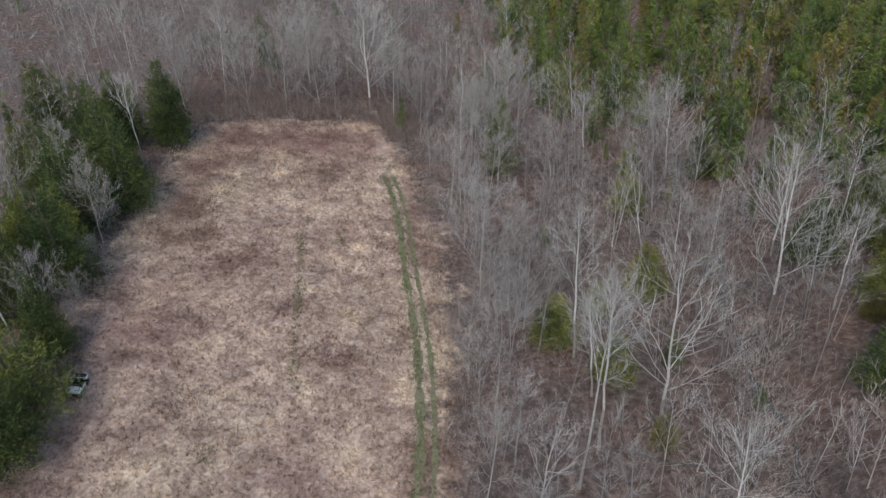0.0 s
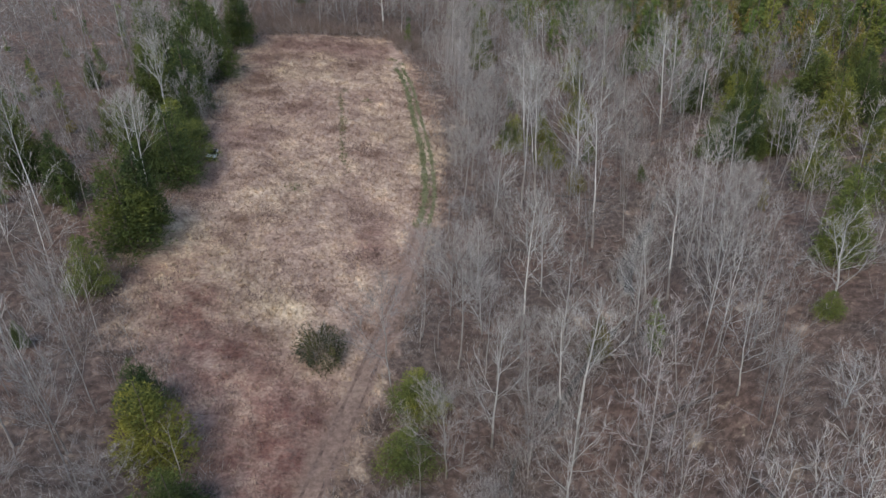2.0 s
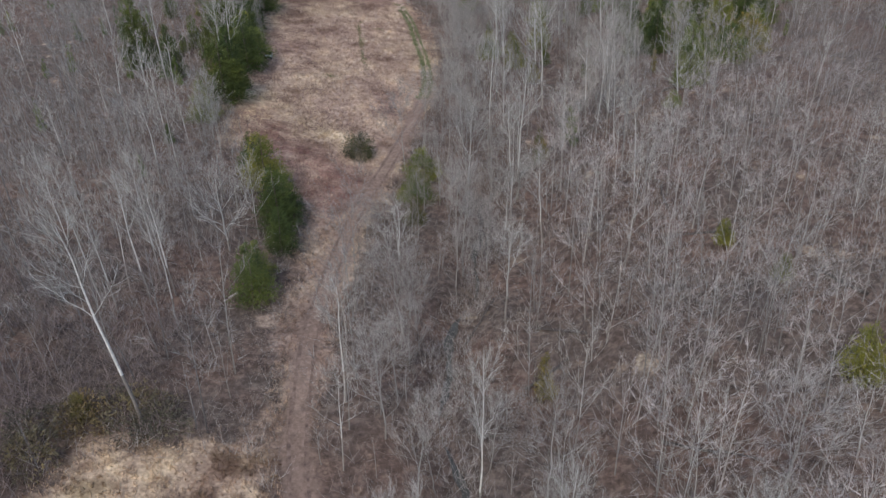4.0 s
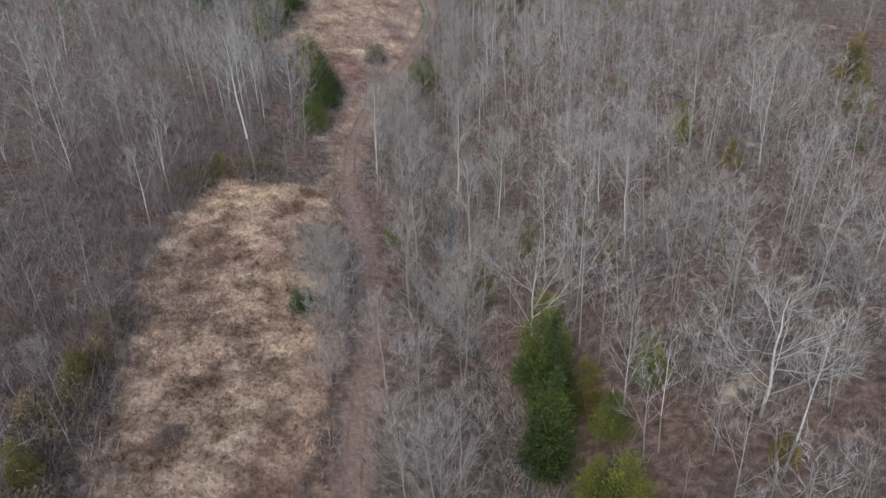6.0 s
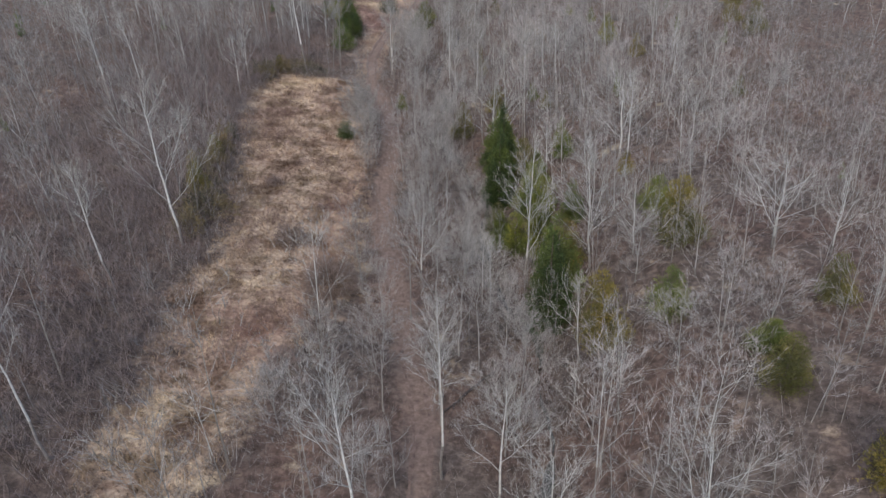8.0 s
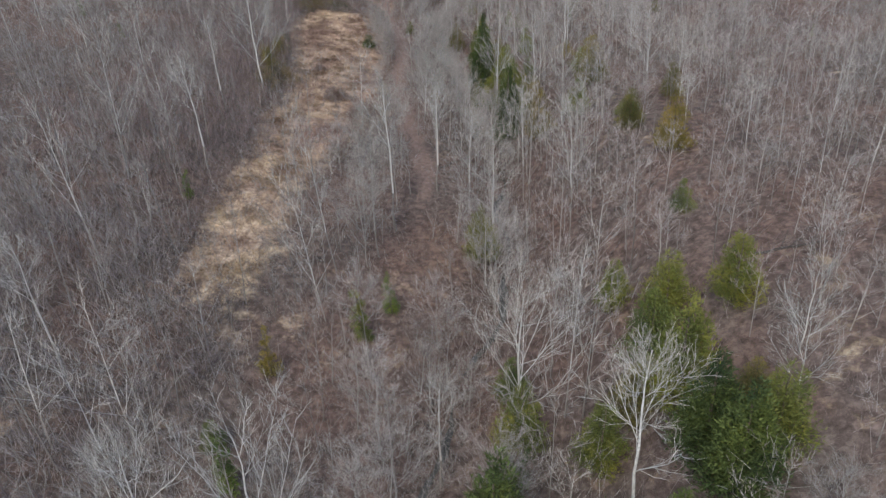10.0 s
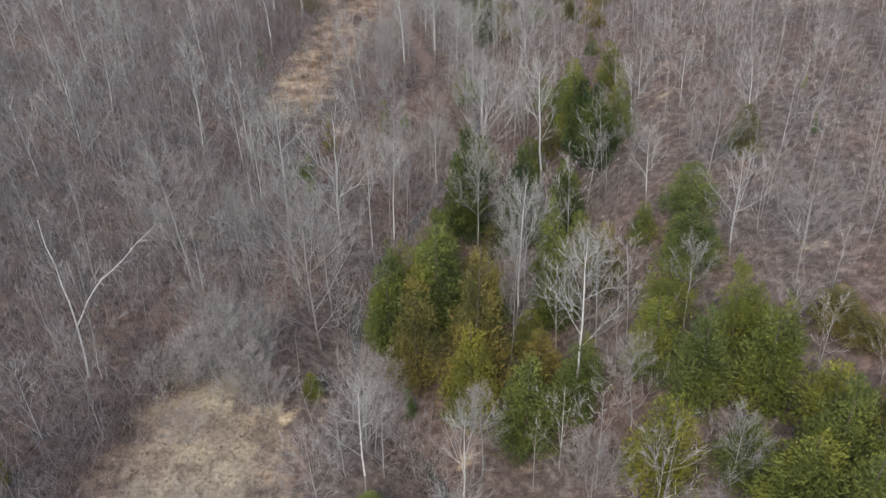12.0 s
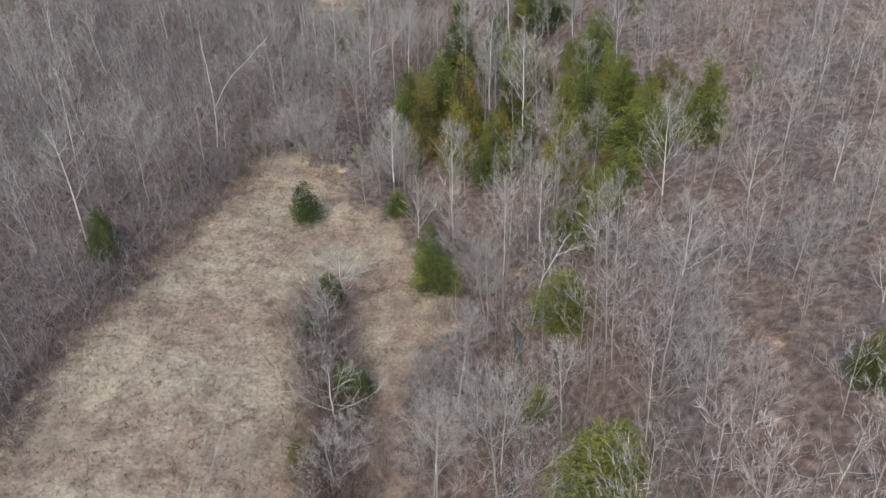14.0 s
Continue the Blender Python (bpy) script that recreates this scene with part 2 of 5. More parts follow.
def eased(knots, w):
    v = np.interp(GY, [k[0] for k in knots], [k[1] for k in knots])
    g = np.exp(-0.5 * (np.arange(-3 * w, 3 * w + 1) / w) ** 2)
    return np.convolve(np.pad(v, 3 * w, mode="edge"), g / g.sum(), mode="valid")


BASE_LINE, CREEK_LINE, FOOT_LINE, SIZE_LINE = eased(BASE, 10), eased(CREEK, 5), eased(HILL_FOOT, 10), eased(HILL_SIZE, 10)


def creek_x(y):
    y = np.asarray(y, float)
    return np.interp(y, GY, CREEK_LINE) + 1.0 * np.sin(y * 0.17) + 0.55 * np.sin(y * 0.41 + 1.0)


def ground_z(x, y):
    x, y = np.asarray(x, float), np.asarray(y, float)
    z = np.interp(y, GY, BASE_LINE)
    z = z + 0.12 * np.clip(-(x + 4.8), 0, 36) + 0.05 * np.clip(-(x + 41), 0, 108) - 0.05 * np.clip(x + 4.8, 0, 36)
    d = x - creek_x(y)
    size = np.interp(y, GY, SIZE_LINE)
    bank = 0.27 * np.clip(d - 3, 0, 26) + 0.08 * np.clip(d - 29, 0, 60)
    hill = np.interp(x - np.interp(y, GY, FOOT_LINE), HILL_OUT, HILL_RISE) + 0.05 * np.clip(x + 4.8, 0, 36)
    z = z + size * hill + np.clip(1 - size / 0.6, 0, 1) * bank - 1.9 * np.exp(-(d / 3.2) ** 2)
    return z + 0.3 * np.sin(x * 0.092 + 1.3) * np.sin(y * 0.069) + 0.14 * np.sin(x * 0.258 + y * 0.192)


NORTH_FIELD = [(-38.4, 39.6), (-37, 48), (-39.6, 58.8), (-41.4, 72), (-43.2, 92.4), (-43.8, 108), (-39.6, 114), (-16.1, 121.2), (-10.3, 112.8), (-3.6, 97.2), (-1.2, 78), (0.2, 61.2),
               (0.4, 40.8), (-1.8, 28.8), (-4.8, 10.8), (-7.2, -4.8), (-9.6, -15.6), (-10.3, -30), (-10.8, -45.6), (-10.8, -57.6), (-14.4, -57.6), (-16.1, -39.6), (-17.4, -24), (-17.8, -16.8), (-20.4, -9.6), (-27, 1.2),
               (-34.6, 6), (-36.6, 14.4), (-37.4, 22.8)]
MIDDLE_FIELD = [(-13.4, -55.8), (-21.6, -57), (-29.6, -57.4), (-31.8, -64.8), (-32.2, -72), (-31, -82.8), (-28.2, -97.2), (-26.4, -110.4), (-24.6, -124.8), (-26.4, -133.2), (-24.6, -146.4),
                (-25.8, -163.2), (-25.2, -183.6), (-19.6, -182.4), (-16.8, -174), (-16.8, -159.6), (-13.2, -146.4), (-10.2, -132), (-7.8, -122.4), (-8.4, -102), (-10.8, -84), (-11.4, -67.2)]
SOUTH_FIELD = [(-21.5, -236), (-24.2, -240), (-25.6, -247), (-27.4, -252.5), (-31, -267), (-33.8, -283), (-34.2, -295.2), (-36, -360), (-1.2, -360), (-0.6, -285.6), (4.6, -272.4), (2.4, -262.8), (-2.4, -254.4),
               (-10.8, -247.7), (-15.2, -239.4), (-17.6, -234)]
TRAIL = [(-14, 129.6), (-11.4, 110.4), (-9.6, 100.3), (-7.7, 93), (-6.2, 84.7), (-5.3, 77.8), (-4.4, 71.5), (-3.4, 64.8), (-2.6, 58.8), (-2.2, 53.4), (-1.8, 46.8), (-1.7, 40.2),
         (-2.6, 33.6), (-3.5, 26.4), (-5.2, 15.6), (-7.2, 6), (-9.1, -3.6), (-11, -13.2), (-12.4, -26.4), (-13.1, -40.8), (-12, -55.2), (-9.6, -66), (-7.2, -75.6), (-6, -86.4), (-6.2, -100.8), (-5.5, -115.2),
         (-3.4, -127.2), (-1.2, -139.2), (0.7, -151.2), (0.2, -160.8), (-1, -170.4), (-2.3, -183.6), (-4.5, -198), (-8.6, -213.6), (-12.6, -230.4), (-10.5, -246), (-5, -252), (-1.5, -262), (0, -276), (-0.5, -292), (-1, -325)]


def inside(poly, x, y):
    hit = np.zeros(np.shape(x), bool)
    for (x0, y0), (x1, y1) in zip(poly, poly[1:] + poly[:1]):
        cross = (y0 > y) != (y1 > y)
        hit ^= cross & (x < (x1 - x0) * (y - y0) / ((y1 - y0) or 1e-9) + x0)
    return hit


def from_line(line, x, y):
    best = np.full(np.shape(x), 1e9)
    for (x0, y0), (x1, y1) in zip(line, line[1:]):
        dx, dy = x1 - x0, y1 - y0
        s = np.clip(((x - x0) * dx + (y - y0) * dy) / (dx * dx + dy * dy), 0, 1)
        best = np.minimum(best, np.hypot(x - x0 - s * dx, y - y0 - s * dy))
    return best


def from_edge(poly, x, y):
    """Metres into the field (positive) or out of it (negative)."""
    d = from_line(poly + poly[:1], x, y)
    return np.where(inside(poly, x, y), d, -d)


def into_fields(x, y):
    return np.maximum.reduce([from_edge(p, x, y) for p in (NORTH_FIELD, MIDDLE_FIELD, SOUTH_FIELD)])


# patches where red briars show through the grass: x, y, half widths and strength
NORTH_BRIARS = [(-20, -3, 10, 13, 0.45), (-10, 27, 3, 4, 0.6), (-15, 40, 4, 4, 0.3), (-26, 70, 6, 6, 0.35), (-36, 40, 5, 10, 0.4), (-34, 21, 6, 9, 0.7), (-14, -8, 5, 9, 1.0), (-28, 12, 5, 7, 0.9), (-22, 4, 6, 5, 0.7), (-25, 109, 14, 6, 0.9), (-38, 92, 4, 16, 0.8), (-34, 58, 5, 10, 0.5), (-24, 28, 6, 5, 0.4), (-9, 32, 4, 5, 0.5)]
MIDDLE_BRIARS = [(-24, -95, 5, 10, 0.25), (-12, -115, 4, 12, 0.5), (-20, -137, 6, 7, 0.6), (-10, -104, 3, 16, 0.5), (-11, -124, 3.5, 10, 0.45), (-14, -140, 4, 8, 0.45), (-24, -150, 5, 6, 0.4), (-20, -72, 3, 8, 0.35), (-27, -76, 3, 5, 0.4)]


def briar(x, y):
    return np.clip(sum(a * np.exp(-((x - cx) / sx) ** 2 - ((y - cy) / sy) ** 2) for cx, cy, sx, sy, a in NORTH_BRIARS + MIDDLE_BRIARS), 0, 1)


# ---- ground ----
def build_ground():
    def lines(lo, hi, step, far):
        core = np.arange(lo, hi + 0.01, step)
        out = step * np.cumsum(1.22 ** np.arange(1, 32))
        out = out[out < far]
        return np.concatenate([lo - out[::-1], core, hi + out])

    xs, ys = lines(-76, 76, 1.5, 2600), lines(-330, 156, 1.5, 2600)
    X, Y = np.meshgrid(xs, ys)
    Z = ground_z(X, Y)
    nx, ny = len(xs), len(ys)
    i = (np.arange(ny - 1)[:, None] * nx + np.arange(nx - 1)[None]).ravel()
    me = mesh_of("ground", np.stack([X, Y, Z], -1).reshape(-1, 3), np.stack([i, i + 1, i + nx + 1, i + nx], 1), [GROUND], smooth=True)
    x, y = X.ravel(), Y.ravel()
    soft = lambda d, w: np.clip(0.5 + d / w, 0, 1)
    for key, value in (("meadow", soft(into_fields(x, y), 7.0)), ("briar", briar(x, y)), ("oak", np.clip((-185 - y) / 40, 0, 1)), ("sward", soft(from_edge(SOUTH_FIELD, x, y), 4.0)),
                       ("trail", np.where(y < 36, soft(1.6 - from_line(TRAIL, x, y), 2.2) * (1 - 0.8 * np.clip((-y - 150) / 18, 0, 1) * np.clip((y + 252) / 8, 0, 1)) * np.where(y < -245, 0.55, 1.0), soft(1.9 - np.hypot(x + 13.6, y - 121), 4.5)))):
        me.attributes.new(key, "FLOAT", "POINT").data.foreach_set("value", value.astype(np.float32))
    return tagged(new("ground", me), "rolling ground of brown leaf litter and dry winter grass", "ground", kind="structure")


build_ground()


def ribbon(line, offset, width, lift, step=0.8):
    """A strip that follows the line over the ground."""
    pts = np.array(line, float)
    s = np.r_[0, np.cumsum(np.linalg.norm(np.diff(pts, axis=0), axis=1))]
    u = np.arange(0, s[-1], step)
    k = np.exp(-0.5 * (np.arange(-6, 7) / 3.0) ** 2)
    ease = lambda v: np.convolve(np.pad(v, 6, mode="edge"), k / k.sum(), mode="valid")
    p = np.stack([ease(np.interp(u, s, pts[:, i])) for i in (0, 1)], 1)
    t = unit(np.gradient(p, axis=0))
    side = np.stack([t[:, 1], -t[:, 0]], 1)
    p = p + side * offset
    w = width * (0.5 + 0.18 * np.sin(u * 0.9) + 0.12 * np.sin(u * 2.3 + 1))
    cols = [p - side * w[:, None], p, p + side * w[:, None]]
    V = np.concatenate([np.c_[c, ground_z(c[:, 0], c[:, 1]) + h] for c, h in zip(cols, (lift, lift * 0.6, lift))])
    n = len(u)
    i = np.arange(n - 1)
    F = np.concatenate([np.stack([i + a * n, i + 1 + a * n, i + 1 + (a + 1) * n, i + (a + 1) * n], 1) for a in (0, 1)])
    return V, F, p


def build_water():
    ys = np.arange(-340, 144, 1.5)
    cx = creek_x(ys)
    n = len(ys)
    V = []
    for k in (-1.0, 1.0):
        x = cx + k * np.maximum(0.03, 0.24 + 0.26 * np.sin(ys * 0.27) + 0.2 * np.sin(ys * 0.63) + 0.16 * np.sin(ys * 1.7 + k) + 1.5 * np.exp(-((ys - 27) / 7) ** 2))
        V.append(np.c_[x, ys, ground_z(cx, ys) + 0.3])
    i = np.arange(n - 1)
    n_ = Nodes("creek_water", 0.12)
    n_.bsdf.inputs["Specular IOR Level"].default_value = 0.5
    m = n_.done(n_.ramp(n_.noise(0.5, 4), (0.35, (0.075, 0.072, 0.064)), (0.65, (0.13, 0.125, 0.112))), n_.noise(3.0, 3), 0.15, 0.03)
    me = mesh_of("creek", np.concatenate(V), np.stack([i, i + n, i + n + 1, i + 1], 1), [m], smooth=True)
    return tagged(new("creek", me), "narrow grey-blue creek between leafy banks", "water", kind="structure")


build_water()

RUT = [p for p in TRAIL if 33 < p[1] < 103]
for offset, wide in ((-0.7, 0.45), (0.7, 0.75)):
    V, F, rut_line = ribbon(RUT, offset, wide, 0.04)
    n = Nodes("rut_grass", 0.95)
    rut_mat = n.done(n.ramp(n.noise(1.1, 6, 0.7), (0.34, (0.27, 0.22, 0.165)), (0.5, (0.22, 0.21, 0.125)), (0.68, (0.27, 0.27, 0.155))), n.noise(6, 6), 0.7, 0.1)
    tagged(new("wheel_rut", mesh_of("wheel_rut", V, F, [rut_mat], smooth=True)), "wheel rut with short green grass across the dry field", "wheel rut", "wheel ruts", "structure")


for offset in (-0.75, 0.75):
    V, F, rut_line = ribbon([p for p in TRAIL if -162 < p[1] < 36], offset, 0.34, 0.03)
    n = Nodes("trail_mud", 0.9)
    mud = n.done(n.ramp(n.noise(1.4, 6, 0.7), (0.35, (0.12, 0.082, 0.066)), (0.55, (0.25, 0.17, 0.138)), (0.7, (0.34, 0.245, 0.2))), n.noise(6, 6), 0.7, 0.08)
    tagged(new("trail_rut", mesh_of("trail_rut", V, F, [mud], smooth=True)), "muddy reddish wheel rut along the woodland trail", "wheel rut", "trail ruts", "structure")


for offset in (-0.65, 0.65):
    V, F, rut_line = ribbon([(-16.8, -277), (-16.9, -282), (-16.9, -291), (-16.4, -301), (-15.4, -316)], offset, 0.24, 0.025)
    n = Nodes("worn_grass", 0.95)
    worn = n.done(n.ramp(n.noise(0.9, 6, 0.7), (0.35, (0.23, 0.19, 0.148)), (0.52, (0.34, 0.285, 0.225)), (0.72, (0.46, 0.39, 0.31))), n.noise(6, 6), 0.6, 0.08)
    tagged(new("tyre_track", mesh_of("tyre_track", V, F, [worn], smooth=True)), "faint pale tyre track worn into the grass", "tyre track", "tyre tracks", "structure")


# ---- grass ----
def tufts(name, pts, count, tall, wide, material, rng, label, lean=0.55):
    """Clumps of thin blades standing on the ground."""
    x, y = np.repeat(pts[:, 0], count), np.repeat(pts[:, 1], count)
    big = np.repeat(rng.uniform(0.55, 1.35, len(pts)), count)
    x, y = x + rng.normal(0, 0.12, len(x)), y + rng.normal(0, 0.12, len(x))
    start = np.stack([x, y, ground_z(x, y) - 0.03], 1)
    way = unit(np.stack([rng.normal(0, lean, len(x)), rng.normal(0, lean, len(x)), np.ones(len(x))], 1))
    V, F = blades(start, way, tall * big * rng.uniform(0.7, 1.2, len(x)), wide * big, rng)
    return tagged(new(name, mesh_of(name, V, F, [material])), label, "grass", kind="stuff")


def scatter(rng, box, number):
    return np.stack([rng.uniform(box[0], box[1], number), rng.uniform(box[2], box[3], number)], 1)


rng = np.random.default_rng(5)
p = scatter(rng, (-46, 3, -186, 123), 100000)
keep = (np.maximum(from_edge(NORTH_FIELD, p[:, 0], p[:, 1]), from_edge(MIDDLE_FIELD, p[:, 0], p[:, 1])) > -0.4) & (from_line(TRAIL, p[:, 0], p[:, 1]) > 1.2)
keep &= rng.uniform(size=len(p)) > 0.92 * briar(p[:, 0], p[:, 1])
tufts("broom_sedge", p[keep][:36000], 4, 0.45, 0.09, STRAW, rng, "dry straw-coloured broom sedge over the fields")
p = scatter(rng, (-37, 6, -330, -238), 30000)
p = p[from_edge(SOUTH_FIELD, p[:, 0], p[:, 1]) > 0.2]
tufts("winter_grass", p[:14000], 3, 0.32, 0.09, SWARD, rng, "short yellowed winter grass over the south field")
spots = []
for off in (-0.7, 0.7):
    line = ribbon(RUT, off, 0.5, 0.05, 0.035)[2]
    line = line[np.sin(line[:, 1] * 0.34) + np.sin(line[:, 1] * 0.81 + off) + rng.normal(0, 0.8, len(line)) > -1.6]
    spots.append((line if off > 0 else line[::2]) + rng.normal(0, 0.4 if off > 0 else 0.25, (line if off > 0 else line[::2]).shape))
spur = ribbon([(-19.4, 84), (-19.8, 79.4), (-17.8, 68.1), (-16.9, 59.1), (-15.9, 52.4), (-14.7, 48.1)], 0, 0.4, 0.05, 0.05)[2]
spur = spur[np.sin(spur[:, 1] * 0.6) + rng.normal(0, 0.7, len(spur)) > -0.5]
spots.append(spur + rng.normal(0, 0.34, spur.shape))
for cx, cy in ((-21.7, 41.8), (-14.6, 79.2), (-11.4, 105.6), (-9, 103.2)):
    spots.append(rng.normal((cx, cy), (0.7, 0.7), (60, 2)))
tufts("green_grass", np.concatenate(spots), 5, 0.28, 0.07, GREEN, rng, "fresh green grass along the wheel ruts")


# ---- trees ----
def sideways(t, r):
    """Random unit directions square to the given ones."""
    v = r.normal(size=np.shape(t))
    return unit(v - np.sum(v * t, axis=-1, keepdims=True) * t)


def hardwood(seed, h, spread=1.0, limbs=14, side=9, twigs=8, first=0.35, sides=(6, 3, 3), width=0.024, whip=1.15, stout=0.9, fine=3):
    """A bare hardwood: a straight trunk, limbs that rise in a fan, their side branches, and twigs on twigs."""
    r = np.random.default_rng(seed)
    near = sides[0] > 3
    n = 8 if near else 4
    trunk = np.cumsum(np.c_[r.normal(0, 0.006 * h, (n, 2)), np.full(n, h * 0.9 / (n - 1))], axis=0)
    trunk -= trunk[0]
    r0 = (0.005 * h + 0.03) * stout
    grip = np.linspace(1, 0, n) ** 0.9 * 0.9 + 0.1
    grip[0] *= 1.25
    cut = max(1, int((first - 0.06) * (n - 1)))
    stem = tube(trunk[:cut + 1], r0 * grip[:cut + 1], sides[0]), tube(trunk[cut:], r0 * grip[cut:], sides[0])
    boughs, starts, ways, sizes, wides = [], [], [], [], []
    up = np.array([0, 0, 1.0])
    heart = h * (first + 0.3 * (1 - first))

    def whips(path, number, size):
        a, t = along(path, r.uniform(0.12, 0.999, number))
        w = unit(t + 0.62 * sideways(t, r) + 0.22 * up)
        size = size * r.uniform(0.55, 1.25, number) * whip
        starts.append(a), ways.append(w), sizes.append(size), wides.append(np.full(number, width))
        if fine:
            k = np.repeat(np.arange(number), fine)
            a2 = a[k] + w[k] * (size[k] * r.uniform(0.2, 0.85, len(k)))[:, None]
            starts.append(a2), ways.append(unit(w[k] + 0.6 * sideways(w[k], r) + 0.15 * up))
            sizes.append(size[k] * r.uniform(0.4, 0.75, len(k))), wides.append(np.full(len(k), width * 0.62))

    for i in range(limbs):
        q = (i + r.uniform(0.2, 0.8)) / limbs
        fall, az = radians(6 + 66 * q ** 0.8), i * 2.4 + r.normal(0, 0.3)
        reach = r.uniform(0.78, 1.1)
        out = math.sin(fall) * 0.29 * h * spread * reach
        end = np.array([math.cos(az) * out, math.sin(az) * out, heart + (h - heart) * math.cos(fall) * reach])
        s = np.clip((end[2] - out / math.tan(radians(r.uniform(26, 46)))) / (0.9 * h), first * r.uniform(0.92, 1.08), 0.9)
        (p0,), _ = along(trunk, [s])
        end[:2] += p0[:2]
        bend = p0 + (end - p0) * np.array([0.58, 0.58, 0.44])
        length = np.linalg.norm(end - p0)
        m = 6 if near else 3
        u = np.linspace(0, 1, m)[:, None]
        limb = p0 * (1 - u) ** 2 + 2 * bend * u * (1 - u) + end * u ** 2
        limb[1:] += r.normal(0, 0.016 * length, (m - 1, 3)) * (0.4 + 0.6 * u[1:])
        rl = max(0.018, r0 * (1.08 - s) * 0.4)
        pieces = [tube(limb, rl * np.linspace(1, 0.2, m), sides[1])]
        for j in range(side):
            v = 0.14 + 0.84 * (j + r.uniform(0, 1)) / side
            (q0,), (t,) = along(limb, [min(v, 0.999)])
            w = unit(t + 0.72 * sideways(t, r) + 0.12 * up)
            ls = (0.16 * h ** 0.5 + length * 0.36) * (1.08 - 0.72 * v) * r.uniform(0.65, 1.2)
            q1 = q0 + w * ls * 0.5
            q2 = q1 + unit(w + 0.2 * sideways(w, r) + 0.28 * up) * ls * 0.5
            branch = np.array([q0, q1, q2])
            if not sides[2]:
                pieces.append(blades(q0[None], unit(q2 - q0)[None], [ls], [rl * 0.9], r))
            else:
                pieces.append(tube(branch, np.array([0.36, 0.22, 0.07]) * rl + 0.004, sides[2]))
            whips(branch, twigs, 0.3 + ls * 0.38)
        boughs.append(join(pieces))
    whips(trunk[-2:], twigs * 2, 0.05 * h)
    whips(trunk[-3:-1], twigs, 0.07 * h)
    size = np.concatenate(sizes)
    hair = blades(np.concatenate(starts), np.concatenate(ways), size, np.concatenate(wides) * (0.7 + 0.5 * r.uniform(size=len(size))), r)
    return stem, boughs, hair


def conifer(seed, h, fat=0.42, sprays=460, blade=4, size=0.34):
    """A cedar: a tapering trunk, and boughs that each end in a tuft of needle sprays, uneven in reach, over longer inner sprays."""
    r = np.random.default_rng(seed)
    trunk = tube(np.c_[r.normal(0, 0.04, (5, 2)), np.linspace(0, h * 0.93, 5)], np.linspace(0.02 * h, 0.02, 5), 6 if sprays > 200 else 3)
    boughs = max(12, sprays // 14)
    tb = np.clip(1 - np.sqrt(r.uniform(0.0, 1.0, boughs)) * 0.96, 0.03, 0.97)
    ab = np.arange(boughs) * 2.4 + r.normal(0, 0.5, boughs)
    rb = r.uniform(0.72, 1.16, boughs)
    k = r.integers(0, boughs, sprays)
    t = np.clip(tb[k] + r.normal(0, 0.026, sprays), 0.02, 0.995)
    R = fat * h * 0.5 * (1 - t) ** 0.62 * np.minimum(1, (t + 0.03) / 0.13) ** 0.6 * rb[k]
    az = ab[k] + r.normal(0, 0.26, sprays)
    rad = R * r.uniform(0.12, 1, sprays) ** 0.5
    c = np.stack([np.cos(az) * rad, np.sin(az) * rad, t * h + 0.06 * rad], 1)
    out = unit(np.stack([np.cos(az), np.sin(az), 0.45 + 0.9 * t], 1))
    k = np.repeat(np.arange(sprays), blade)
    way = unit(out[k] + r.normal(0, 0.5, (len(k), 3)))
    start = c[k] + r.normal(0, 0.1 * size / 0.25, (len(k), 3)) - way * 0.1
    outer = blades(start, way, size * r.uniform(0.6, 1.25, len(k)), 0.32 * size * r.uniform(0.7, 1.2, len(k)), r)
    n = sprays // 2
    ti = np.clip(1 - np.sqrt(r.uniform(0.02, 1.0, n)) * 0.95, 0.03, 0.9)
    ai = r.uniform(0, 2 * np.pi, n)
    ri = fat * h * 0.5 * (1 - ti) ** 0.7 * np.minimum(1, (ti + 0.03) / 0.13) ** 0.6 * r.uniform(0.0, 0.5, n)
    way = unit(np.stack([np.cos(ai), np.sin(ai), r.uniform(0.0, 0.7, n)], 1) + r.normal(0, 0.35, (n, 3)))
    inner = blades(np.stack([np.cos(ai) * ri, np.sin(ai) * ri, ti * h], 1), way, size * r.uniform(1.0, 1.8, n) * (1.15 - ti), 0.6 * size * r.uniform(0.7, 1.2, n), r)
    return trunk, join([outer, inner])


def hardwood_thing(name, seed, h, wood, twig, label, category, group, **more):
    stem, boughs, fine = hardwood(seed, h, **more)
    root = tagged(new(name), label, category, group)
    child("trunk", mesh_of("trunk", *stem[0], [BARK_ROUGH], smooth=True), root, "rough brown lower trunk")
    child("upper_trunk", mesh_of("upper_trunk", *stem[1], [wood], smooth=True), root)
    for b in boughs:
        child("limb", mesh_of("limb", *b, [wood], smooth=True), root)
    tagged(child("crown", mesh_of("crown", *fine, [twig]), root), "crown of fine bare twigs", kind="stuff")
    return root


def conifer_thing(name, seed, h, leaf, label, group, **more):
    stem, crown = conifer(seed, h, **more)
    root = tagged(new(name), label, "cedar tree", group)
    child("trunk", mesh_of("trunk", *stem, [BARK_BROWN], smooth=True), root)
    child("crown", mesh_of("crown", *crown, [leaf]), root)
    return root


def to_light(x):
    """Trees on the eastern bank lean a little over the creek."""
    return -0.09 * np.clip((np.asarray(x, float) - 6) / 14, 0, 1)


